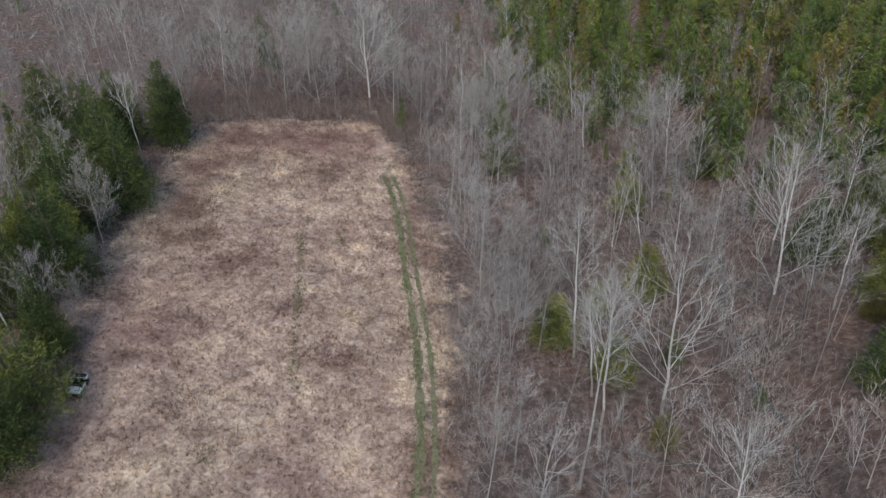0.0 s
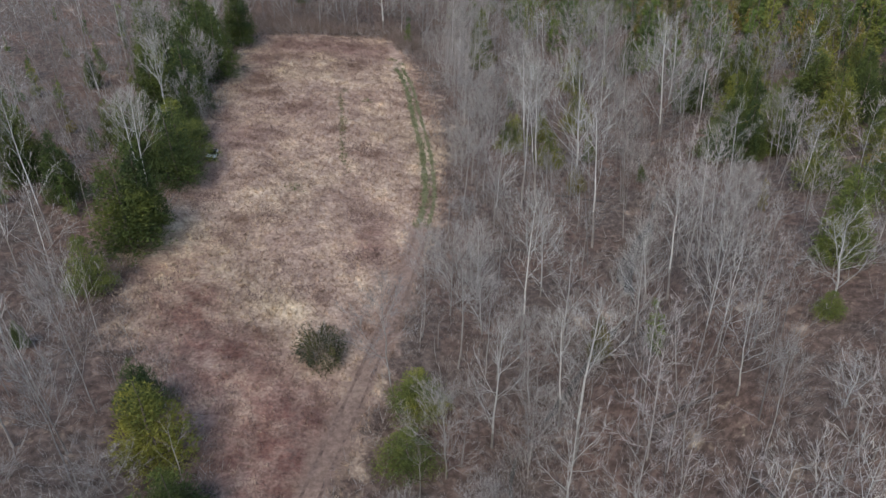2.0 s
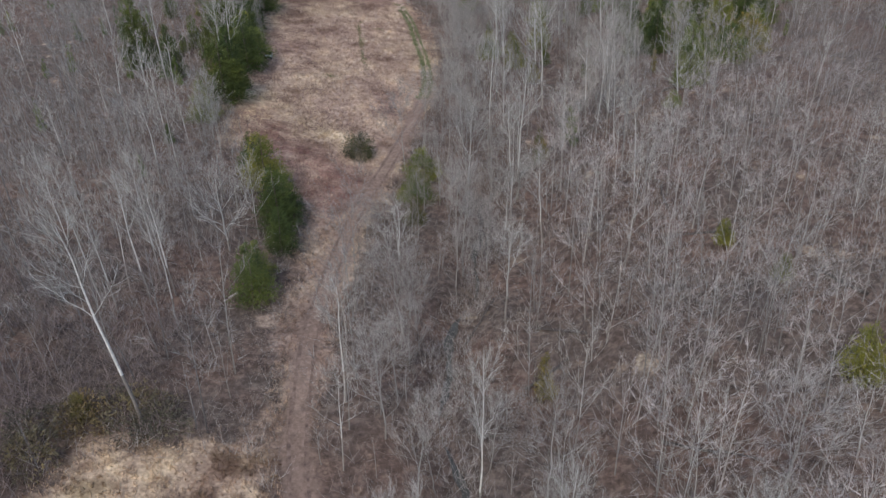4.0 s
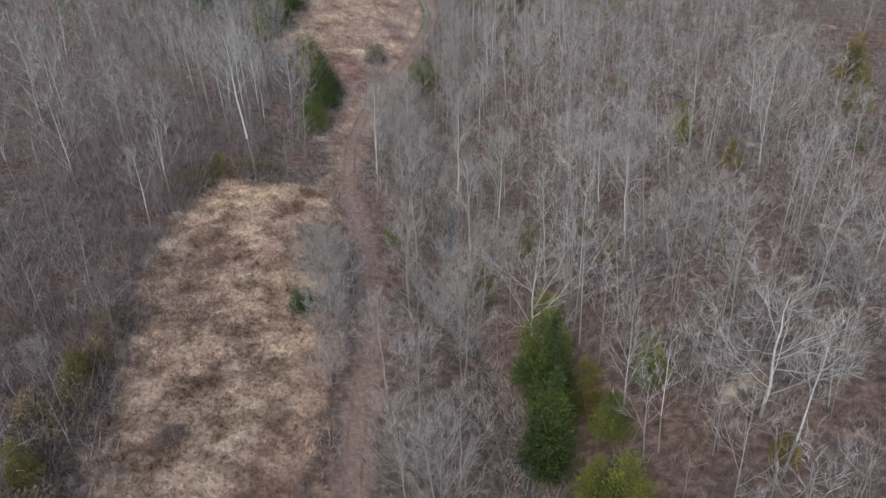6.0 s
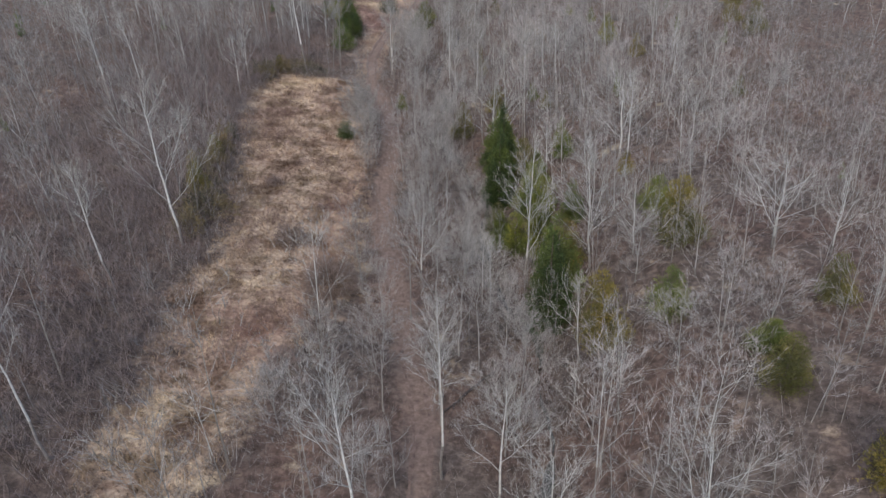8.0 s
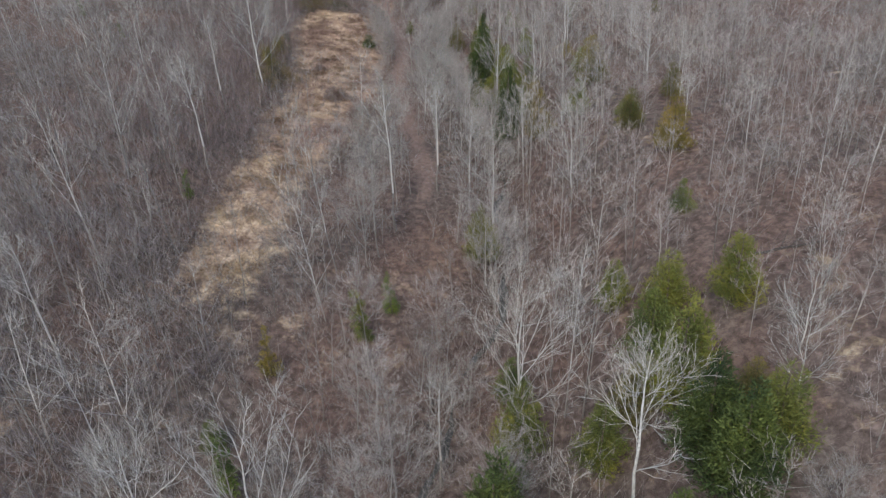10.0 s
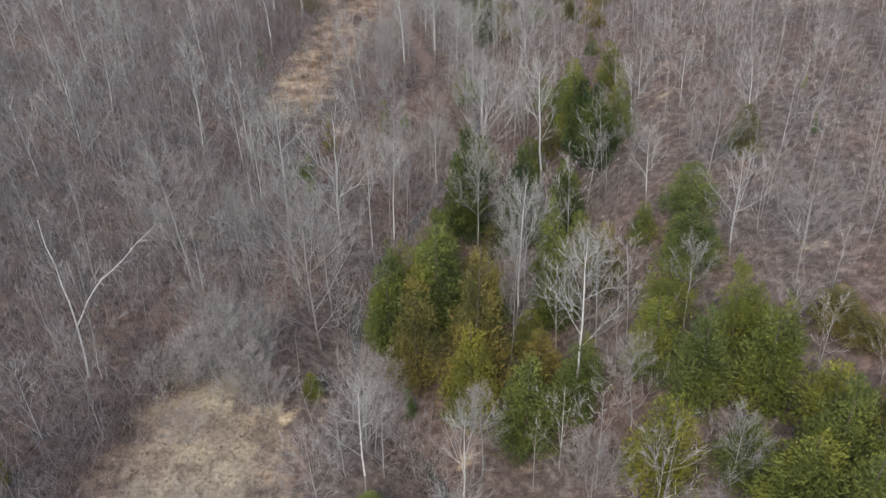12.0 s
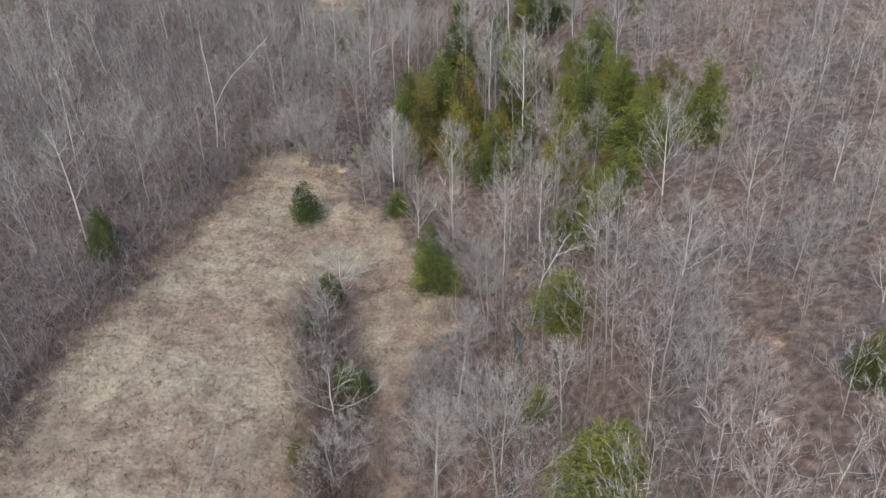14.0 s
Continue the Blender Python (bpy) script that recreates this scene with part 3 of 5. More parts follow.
def stand(x, y, scale=1.0, turn=0.0, lean=(0.0, 0.0), sink=0.08):
    tilt = Matrix.Rotation(float(lean[0]), 4, "X") @ Matrix.Rotation(float(lean[1] + to_light(x)), 4, "Y") @ Matrix.Rotation(turn, 4, "Z")
    return Matrix.Translation((x, y, float(ground_z(x, y)) - sink)) @ tilt @ Matrix.Scale(scale, 4)


class Planter:
    """Plants a kind of tree: each variant is built once and copied after that."""

    def __init__(self, *makers):
        self.makers, self.first, self.spare, self.known = makers, [None] * len(makers), set(), {}

    def size(self, k):
        """Height and crown width of a variant."""
        k %= len(self.makers)
        if k in self.known:
            return self.known[k]
        if self.first[k] is None:
            self.first[k] = self.makers[k]()
            self.spare.add(k)
        V = np.concatenate([np.array([v.co for v in c.data.vertices]) for c in self.first[k].children])
        self.known[k] = V[:, 2].max(), 2 * np.percentile(np.hypot(V[:, 0], V[:, 1]), 93)
        return self.known[k]

    def plant(self, k, m):
        k %= len(self.makers)
        if self.first[k] is None:
            self.first[k] = self.makers[k]()
            self.spare.add(k)
        if k in self.spare:
            self.spare.remove(k)
            self.first[k].matrix_basis = m
            return self.first[k]
        ob = copy_thing(self.first[k], Matrix.Identity(4))
        ob.matrix_basis = m
        return ob


def stunted(x, y):
    """Trees high on the eastern slope stay shorter."""
    return np.where(np.asarray(x) > 8, np.clip((27.0 - ground_z(x, y)) / 20.0, 0.62, 1.0), 1.0)


def maker(fn, *a, **k):
    return lambda: fn(*a, **k)


pale = Planter(*[maker(hardwood_thing, "pale_tree", 40 + i, h, BARK_PALE, TWIG_PALE, text, "bare tree", "pale bare trees", **kw) for i, (h, text, kw) in enumerate((
    (19, "tall bare tree with a whitish trunk and forked limbs", dict(spread=0.8, first=0.42, stout=1.2, fine=2, twigs=6)),
    (17.1, "bare tree with pale bark and a wide fan of limbs", dict(spread=1.3, first=0.2, limbs=16, stout=1.2, fine=2, twigs=6)),
    (21, "tall slim bare tree with a pale straight trunk", dict(spread=0.6, first=0.45, limbs=12, stout=1.2, fine=2, twigs=6)),
    (16.2, "bare whitish tree with crooked spreading limbs", dict(spread=1.15, first=0.3, limbs=11, stout=1.2, fine=2, twigs=6)),
    (18.1, "pale bare tree forked low into upright stems", dict(spread=1.0, first=0.12, limbs=15, stout=1.2, fine=2, twigs=6))))])
grey = Planter(*[maker(hardwood_thing, "bare_tree", 60 + i, h, BARK_GREY, TWIG, text, "bare tree", "grey bare trees", **kw) for i, (h, text, kw) in enumerate((
    (16.2, "bare grey hardwood with a dense twiggy crown", dict(spread=1.15, first=0.2, limbs=17)),
    (18.1, "tall bare grey hardwood with ascending limbs", dict(spread=0.9, first=0.28)),
    (14.3, "bare grey hardwood with a low spreading crown", dict(spread=1.4, first=0.14, limbs=17)),
    (17.1, "slim bare hardwood with a narrow grey crown", dict(spread=0.7, first=0.32, limbs=13)),
    (15.2, "bare grey-brown hardwood forked near its base", dict(spread=1.2, first=0.1, limbs=16)),
    (19, "tall grey leafless hardwood with a long clean trunk", dict(spread=0.85, first=0.4))))])
young = Planter(*[maker(hardwood_thing, "young_tree", 80 + i, h, BARK_GREY, BRUSH, text, "young tree", "young bare trees", **kw) for i, (h, text, kw) in enumerate((
    (7, "slender young bare tree with thin reddish twigs", dict(spread=0.95, limbs=7, side=5, twigs=4, first=0.2)),
    (8.6, "thin leafless young tree with upright twigs", dict(spread=0.75, limbs=7, side=5, twigs=4, first=0.25)),
    (5.5, "small bare tree with a bushy brown crown", dict(spread=1.5, limbs=8, side=5, twigs=4, first=0.12))))])
cedar = Planter(*[maker(conifer_thing, "cedar_tree", 20 + i, h, leaf, text, "cedar trees", fat=fat, sprays=n, blade=3, size=0.26) for i, (h, leaf, text, fat, n) in enumerate((
    (8, DEEP, "dark green cedar with a dense conical crown", 0.72, 2000),
    (8, CEDAR, "broad dark cedar with an uneven green crown", 0.86, 2200),
    (8, OLIVE, "yellow-green cedar with a full pointed crown", 0.7, 2000),
    (8, BRONZE, "olive-tinged cedar with bronze winter tips", 0.8, 2100),
    (8, DEEP, "slim dark green cedar among bare trees", 0.5, 1500),
    (8, DEEP, "tall dark green cedar with a dense pointed crown", 0.58, 2600),
    (8, CEDAR, "tall green cedar with a dense pointed crown", 0.62, 2600)))])

# cedars, grove by grove: x, y and height
WEST_CEDARS = [(-38.8, 44.3, 12.5), (-47.2, 76.9, 13.5), (-45.4, 93.8, 13.5), (-48.2, 88.3, 13.5), (-48.6, 66.5, 10.6), (-46.3, 58.2, 13.5), (-37.2, 25.8, 12.1),
               (-38.9, 13.3, 7.1), (-47.2, 84.4, 10.3), (-64.2, 74.4, 6), (-53, 48.1, 3.5), (-57.5, 36.4, 13.5), (-27.1, -1.8, 7.2),
               (-41.6, 3.2, 3.2), (-22.4, -11.6, 7.6), (-20.2, -31.6, 4.9), (-30.2, -55, 3.2), (-44.4, 103.2, 13.2),
               (-50.4, 100.8, 12), (-45.6, 69.6, 10), (-19.9, -36, 7), (-37.4, 30.5, 12), (-36.4, 20, 11.5), (-40.2, 37.6, 11), (-39.5, 52.5, 9)]
CREEK_CEDARS_ONE = [(24.9, 57.5, 5), (20.8, 45.4, 4.5), (18, 66.2, 5.5), (8.9, 116.6, 9.1), (13.8, 62.6, 5.8), (13.3, 81.3, 3.7), (26.4, 73.4, 7), (18.8, 58, 6.5), (32.6, 51.8, 3.4),
                    (30.5, 105.9, 6.2), (17, 53.3, 11), (19.4, 9.2, 5.5), (10.1, 133.7, 5.5), (-3.7, -4.1, 8.2), (-2.6, -14.8, 4.4), (12.3, -73.1, 5.3), (18.6, -74.3, 3.5), (5.9, -81.8, 6.2)]
CREEK_CEDARS_TWO = [(-5, -70.8, 3.4), (30.8, -35.8, 3.5), (20, -80.9, 3.2), (-13.4, -87.4, 4.8), (11, -96.7, 9.7), (14.9, -112.8, 8.2), (11.6, -118.9, 6.2), (-30.8, -99.5, 4.3), (-30.2, -110.3, 4.7),
                    (26.3, -111.5, 3.2), (11.9, -91.4, 8), (15, -131.7, 9.7), (20.1, -141.8, 5.2), (28.7, -126.1, 5.8), (24.7, -144.4, 4.1), (12.7, -106.6, 3.4), (16.4, -127.3, 6.5), (25.3, -140.4, 3.6), (27.4, -155.6, 5.2), (27.1, -131.5, 7.7), (14.7, -113.7, 7.2)]
CREEK_CEDARS = CREEK_CEDARS_ONE + CREEK_CEDARS_TWO
BEND_CEDARS = [(46, 53, 10), (50, 56, 11), (45.4, 44.6, 9), (54, 50.4, 11), (49.4, 47.6, 10), (58, 47, 12), (62, 53, 12)]
EAST_CEDARS = [(55.3, 82.7, 6.2), (44.6, 49.5, 7.3), (51.1, 45.9, 6.2), (69.6, 76.4, 7), (47.6, 61.3, 4.3), (60.7, 57.7, 12.7), (51.2, 23.2, 9.2), (65.1, 47.5, 4.8), (35.1, -56.1, 6),
               (34, -42.8, 3.2), (38.2, -66.1, 4.3), (62.4, -45.2, 7), (60.4, -62.9, 6.2), (47.3, -91.6, 3.2), (29.8, -165.8, 6.2), (35.3, -146.4, 4.8), (59, -54.7, 5.8), (29.3, -230.7, 6.1),
               (28, -224.5, 7.8), (28.2, -244.6, 5.5), (27.3, -267.7, 13.2), (33.3, -263.5, 11.5), (35, -221.4, 5.2), (27.3, -254, 5.4)]
GROVE_CEDARS_ONE = [(13.1, -237.7, 7.2), (24.9, -235.2, 10), (26.1, -244.7, 10), (27, -251.4, 9), (19, -205.2, 10), (13.3, -213.7, 8.4), (25, -266, 9.5), (20.9, -259.8, 8), (27.9, -234.8, 7.5),
                    (24.1, -242.3, 8.6), (23.5, -248.7, 8.8), (17.7, -228.4, 8.2), (15.6, -203.3, 6.8), (9.6, -199.7, 7.1), (19.3, -187.9, 5.2), (22.9, -207.3, 12.6), (15.9, -214.3, 11), (19.2, -215.3, 8.9),
                    (22.2, -214.2, 12.4), (7.9, -169.6, 6.2), (-16, -201.1, 3.5)]
GROVE_CEDARS_TWO = [(27.1, -179.4, 3.2), (9.3, -193.8, 4.4), (16.7, -210.9, 8.4), (19.7, -210.2, 6.1), (10.9, -215, 6.6), (-2.6, -227, 8.6), (3.6, -226.7, 12), (18.4, -225.5, 7.3), (20.8, -232, 8.4),
                    (14.9, -229.3, 7.3), (23.8, -228.6, 4.7), (9.7, -227.5, 4.3), (24.6, -240.7, 3.2), (7, -214.8, 3.7), (3.1, -218.5, 7.7), (7.6, -233.6, 13.5), (12.5, -232.8, 5.4), (21.5, -201.4, 11.3),
                    (18.4, -200.6, 5.4), (0.5, -222.6, 4.3)]
GROVE_CEDARS = GROVE_CEDARS_ONE + GROVE_CEDARS_TWO
SOUTH_CEDARS = [(19.9, -255.2, 10.2), (25.9, -264.1, 12.4), (24.6, -259.6, 6.8), (-3, -252.5, 6.4), (-15.2, -252.6, 6.6), (23.1, -269.5, 5.9), (-9.2, -238.2, 3.2), (2.3, -263.4, 5.4), (5.2, -268.9, 5.4),
                (17, -282.5, 10.3), (20.1, -270.4, 5.9), (-36.2, -267.4, 5.8), (16.8, -278.9, 7.7), (-37.7, -263.4, 4.4), (-4.7, -285.8, 5.2), (33.5, -301.3, 4.4), (33.5, -301.3, 4.4), (20, -263.5, 5.4),
                (13.6, -288, 4.8), (-8.6, -271.4, 5), (-10.4, -278.4, 4), (-8.1, -295.4, 4.4)]

# single cedars: x, y, height and width
FAR_NORTH_CEDARS_SEEN = [(-64, 103.6, 13, 6), (-54.6, 98.6, 13, 6), (-53.4, 83, 12, 6), (-46.4, 74.9, 15, 6.6), (-43, 81.4, 14.4, 7), (8.4, 101.7, 14.3, 4), (58.5, 54.4, 13.3, 7.8), (42.6, 49, 7.1, 6.9), (-37.4, 38.8, 12.9, 6.2), (-43, 63.6, 13, 6.5), (47.5, 75.7, 11, 6), (42.7, 106.1, 11, 4),
                         (27.3, 92.8, 8, 5), (24.9, 70.2, 8, 5), (12.2, 60.8, 7, 5), (17.8, 54.9, 7, 4.5), (-38.7, 45.2, 11, 8.2), (-37.5, 141.2, 12, 4), (-48.4, 89.1, 15, 7)]
NORTH_CEDARS_SEEN = [(17.7, 8.7, 6.6, 2.4), (60.4, 53, 11, 7), (55.6, 57.6, 10, 6.5), (52.5, 50.4, 7, 6.5), (51.1, 21.8, 7, 7), (48.6, 30, 7, 6), (62.6, 40.1, 8.5, 6), (55.5, 26.5, 8, 7), (56.9, 71.9, 8, 6), (35.4, 0.3, 3, 2.4), (40.3, 9, 12.2, 4.3), (-37.7, 21.9, 13.3, 7.6), (-23.8, -9.4, 9.6, 5.6), (-20, -20.2, 10, 5), (-20.4, -15.4, 7, 4.4), (-26.8, -4.2, 7, 4), (-18.9, -25.4, 7, 3.6), (-1.9, -1.2, 6, 5), (-2.7, -7.8, 5, 5)]
CREEK_CEDARS_SEEN = [(11.5, -100.8, 13.6, 3.6), (-13.5, -85.5, 3.4, 3.1), (10.5, -105.6, 12.6, 4.2), (27, -123.4, 4.9, 3.8), (14.2, -122.4, 11.1, 3.6)]
MIDDLE_CEDARS_SEEN = [(13.6, -136, 13.5, 4.2), (17.3, -143.3, 9.3, 4.3), (23, -142.6, 5.6, 3.5), (28.2, -151.1, 3.2, 3.1), (21.6, -207.1, 11.2, 4.3), (13.4, -215, 14.4, 5.3), (6.7, -212.1, 16.4, 5.4), (7.6, -171.3, 7.8, 3.6), (18, -218.2, 10, 4.2)]
GROVE_CEDARS_SEEN = [(-2, -230.8, 14.4, 3.9), (2.9, -229.2, 15.2, 5.4), (1.2, -236.1, 14.5, 3.2), (7, -237.7, 18.2, 4.3), (15.4, -229.6, 15.9, 3.8), (28, -228.1, 5.8, 4.6), (26.4, -234.8, 7.1, 5.5), (19.9, -230.9, 9, 3.6),
                     (11.1, -244, 12, 4.5), (16.1, -242.4, 10, 4), (21.6, -243.9, 9, 4), (6.2, -240.6, 12, 4.4), (15.6, -230.5, 11, 3.6), (-0.6, -228.4, 12, 4.2)]
SOUTH_CEDARS_SEEN = [(17.3, -300.5, 8.6, 8), (26.5, -246, 9.9, 2.7), (17, -279.3, 7.6, 7.4), (-8.8, -272.8, 5.5, 3.2), (-4.8, -286.4, 5.9, 3.6), (2.9, -268, 7, 4.6), (-2.2, -251.8, 4.4, 3.2), (18.3, -265.9, 6.7, 3.2), (20.9, -264.2, 7.8, 2.9), (34.9, -249, 3.2, 3.2),
                     (-14.6, -254.6, 6.6, 3.9), (5, -269.2, 6, 2.8), (28.7, -258.2, 9, 4), (21.7, -266.1, 7, 3.5), (24, -267.7, 9, 4.5)]
SLOPE_CEDARS_SEEN = [(34.7, -259.9, 7.9, 3.4), (26.3, -259.8, 7.5, 5), (28.1, -262.6, 7, 4.4), (24.4, -256.2, 5.6, 4), (29.6, -255, 6.2, 4.4), (32.5, -256.7, 5.4, 3.6), (28.1, -245.3, 5.8, 4), (33.7, -246.4, 4, 3.8), (23.4, -239.9, 9.6, 4.2),
                     (19.9, -253.5, 10, 5.4), (22.4, -210.8, 11, 4.6), (23.8, -261.9, 5, 3.6), (31, -260, 6.4, 4)]
# bare trees that stand out: x, y, height, crown width and shape
PALE_FAR_NORTH_SEEN = [(14.1, 58.1, 22.1, 6.8, 0), (44, 79, 20.1, 10.9, 3), (-45.8, 94.4, 16.3, 5.3, 0), (11.9, 40.4, 27.1, 5.2, 2), (-42, 51.2, 19.2, 5.5, 0), (-38, 30.3, 19.5, 6.9, 0), (-15, 126.3, 22, 15, 1)]
PALE_NORTH_SEEN = [(8.9, 7.8, 22.3, 6.7, 0), (5.1, -4.7, 17.1, 6.9, 4), (4.3, 15.4, 13.7, 3.5, 0), (36.4, 1.7, 11.4, 8.1, 1), (20.6, 29.9, 22.3, 7, 0), (-47.7, 22.3, 24.3, 4.1, 2), (10.9, -12.7, 14.9, 5.7, 4), (-25, -26.3, 13.2, 8.4, 1), (-4.4, -24.4, 9, 8, 1), (-38, -11.2, 15.5, 5, 2), (-36, -9.4, 14.6, 4.6, 0), (31.9, -10.5, 6, 6.1, 1),
                   (-30.3, -38.1, 18.9, 3.9, 2), (-33, -40, 17.5, 3.4, 2), (-28.4, -36, 17, 3.4, 2), (-36.4, -37, 18.5, 3.6, 2), (-26.6, -41, 15, 3.4, 2), (-31, -33, 18, 3.8, 2)]
PALE_CREEK_SEEN = [(5.1, -76.7, 18.4, 4.9, 0), (8.5, -71.5, 17.7, 5.1, 0), (10.3, -92.5, 16.4, 10.8, 1), (40, -70.1, 19.1, 9.1, 3), (17.6, -101.5, 12.1, 5, 4), (3.9, -63.8, 21.6, 4.9, 0), (26.4, -107.1, 14.5, 11.2, 1), (12.2, -124.4, 19.7, 7.5, 4),
                   (-28.5, -123.4, 22.3, 11.3, 3)]
PALE_MIDDLE_SEEN = [(7.3, -134.5, 12, 5, 4), (34.6, -135.9, 11.8, 9.7, 1), (15.2, -143.7, 11.3, 6.1, 3), (17.8, -148.6, 6, 4.8, 1), (16.3, -210, 21.9, 7.7, 0), (-4.5, -218.7, 22.4, 3.6, 2), (-2.3, -217.5, 20.5, 3.7, 2), (-19.1, -211.2, 13.9, 3.3, 0)]
PALE_GROVE_SEEN = [(11.4, -231.4, 21.9, 6.1, 0), (15.6, -242.6, 21.6, 7.1, 0), (29.4, -235.8, 12.2, 6.5, 3), (24.8, -225.1, 10.8, 3.7, 0)]
PALE_SOUTH_SEEN = [(-15.7, -254.3, 8.2, 3.6, 4), (-2.8, -250, 16.3, 5.2, 0), (5.4, -252.5, 18.1, 5.1, 0), (11.3, -270.2, 20.4, 5.9, 0), (27.1, -272.3, 13.1, 5.8, 4), (15.7, -267.1, 15.7, 4.3, 0), (25.8, -285, 10.6, 6.6, 1), (-7.5, -271.7, 8.5, 7.4, 1)]
GREY_FAR_NORTH_SEEN = [(-42.4, 71.6, 13, 6.6, 0), (-40.8, 54.6, 12, 5.6, 4), (-48.6, 78.6, 14.5, 7, 0), (31.5, 93.4, 21.5, 13.4, 2), (3.9, 68.3, 19, 10.6, 4), (7.1, 105, 22.3, 12.6, 4), (-48.5, 68.2, 19, 7.5, 5)]
GREY_NORTH_SEEN = [(-25.8, -13.6, 6.4, 6, 2), (-33.6, -25, 14, 9, 2), (-31.4, -18.8, 12, 8, 0), (-6.6, -17.5, 7, 7, 2), (-31.2, -4.6, 18.5, 5.1, 1), (27.5, 6.1, 18, 9.7, 4), (25.4, -13, 13.8, 4, 1), (32, 12.8, 13.2, 6.3, 0), (-28.9, -13.5, 16.8, 5.8, 5)]
GREY_CREEK_SEEN = [(-1.5, -74.5, 18.2, 8.7, 0), (28.5, -87.1, 11, 6.6, 2), (-0.8, -93.3, 13.5, 4.4, 1), (25.6, -65.4, 12.5, 10.1, 2), (-0.65, -102.8, 13.9, 5, 5), (20, -122.4, 11.9, 9.1, 2), (1.3, -114.4, 16.7, 6.9, 0), (38.5, -95.4, 9.3, 8.9, 2),
                   (37.1, -118.2, 10.7, 7.9, 2)]
GREY_MIDDLE_SEEN = [(21.8, -135.8, 9.5, 7.2, 2), (-1.1, -134.2, 16.1, 5.6, 5), (26.6, -138.4, 9.9, 5.7, 4), (21.7, -150.4, 8.4, 9.2, 2), (7.5, -153.5, 12.3, 7.2, 4), (2, -143.5, 9.1, 5.1, 4), (29.2, -148.5, 7.9, 6.3, 2), (7.8, -217.6, 17.1, 6.2, 5)]
GREY_GROVE_SEEN = [(-9, -225.5, 17.8, 7.3, 0), (31, -223.7, 9.9, 6.3, 2), (24.4, -241.5, 10, 3.8, 5), (10.4, -236.9, 18.4, 3.4, 3), (-16, -237.1, 12.4, 9.3, 2)]
GREY_SOUTH_SEEN = [(-17.6, -239.6, 8.4, 6, 0), (-20.6, -237.6, 7.4, 6, 2), (-13.6, -240.6, 9, 5.4, 4), (-19.6, -244.6, 5.4, 4.6, 2), (-6.9, -250.2, 10.1, 5.4, 4), (20.5, -262.1, 12.1, 5.1, 0), (22.2, -276.7, 11.6, 6.2, 4)]


def sized(planter, k, x, y, h, w, turn, lean=(0.0, 0.0)):
    """Plants variant k at a given height and crown width."""
    own_h, own_w = planter.size(k)
    up = h / own_h
    side = up * min(1.7, max(0.6, w / (own_w * up)))
    return planter.plant(k, stand(x, y, 1.0, turn, lean) @ Matrix.Diagonal((side, side, up, 1.0)))


TONES_SEEN = {(11.5, -100.8): 5, (10.5, -105.6): 5, (13.6, -136): 5, (-38.7, 45.2): 1, (17.3, -300.5): 2, (-8.8, -272.8): 0, (-4.8, -286.4): 6, (-23.8, -9.4): 2, (-3.7, -4.1): 6, (1.2, -236.1): 3, (7, -237.7): 3, (17, -279.3): 2, (40.3, 9): 6, (19.9, -253.5): 2, (34.7, -259.9): 1, (33.7, -246.4): 3, (60.4, 53): 3, (55.6, 57.6): 0, (52.5, 50.4): 0, (51.1, 21.8): 1, (42.6, 49): 0}
rng = np.random.default_rng(11)
taken, cedars_seen, trees_seen = [], [], []
for x, y, h, w in FAR_NORTH_CEDARS_SEEN + NORTH_CEDARS_SEEN + CREEK_CEDARS_SEEN + MIDDLE_CEDARS_SEEN + GROVE_CEDARS_SEEN + SOUTH_CEDARS_SEEN + SLOPE_CEDARS_SEEN:
    kind = 0 if x < -10 else (1, 2, 6, 3)[int(rng.integers(4))] if h < 10 else (6, 1, 6, 2)[int(rng.integers(4))]
    kind = 5 if h > 10.5 and (-222 < y < -200 or (y > 40 and x > 35)) else kind
    kind = TONES_SEEN.get((x, y), kind)
    sized(cedar, kind, x, y, h, w * (1.25 if -245 < y < -222 else 1.12), rng.uniform(0, 6.28), rng.normal(0, 0.02, 2))
    cedars_seen.append((x, y))
for planter, rows in ((pale, PALE_FAR_NORTH_SEEN + PALE_NORTH_SEEN + PALE_CREEK_SEEN + PALE_MIDDLE_SEEN + PALE_GROVE_SEEN + PALE_SOUTH_SEEN),
                      (grey, GREY_FAR_NORTH_SEEN + GREY_NORTH_SEEN + GREY_CREEK_SEEN + GREY_MIDDLE_SEEN + GREY_GROVE_SEEN + GREY_SOUTH_SEEN)):
    for x, y, h, w, kind in rows:
        sized(planter, kind, x, y, h, w, rng.uniform(0, 6.28), rng.normal(0, 0.025, 2))
        trees_seen.append((x, y))
taken += cedars_seen + trees_seen


def clear(spots, x, y, gap):
    return min(math.hypot(x - a, y - b) for a, b in spots) > gap


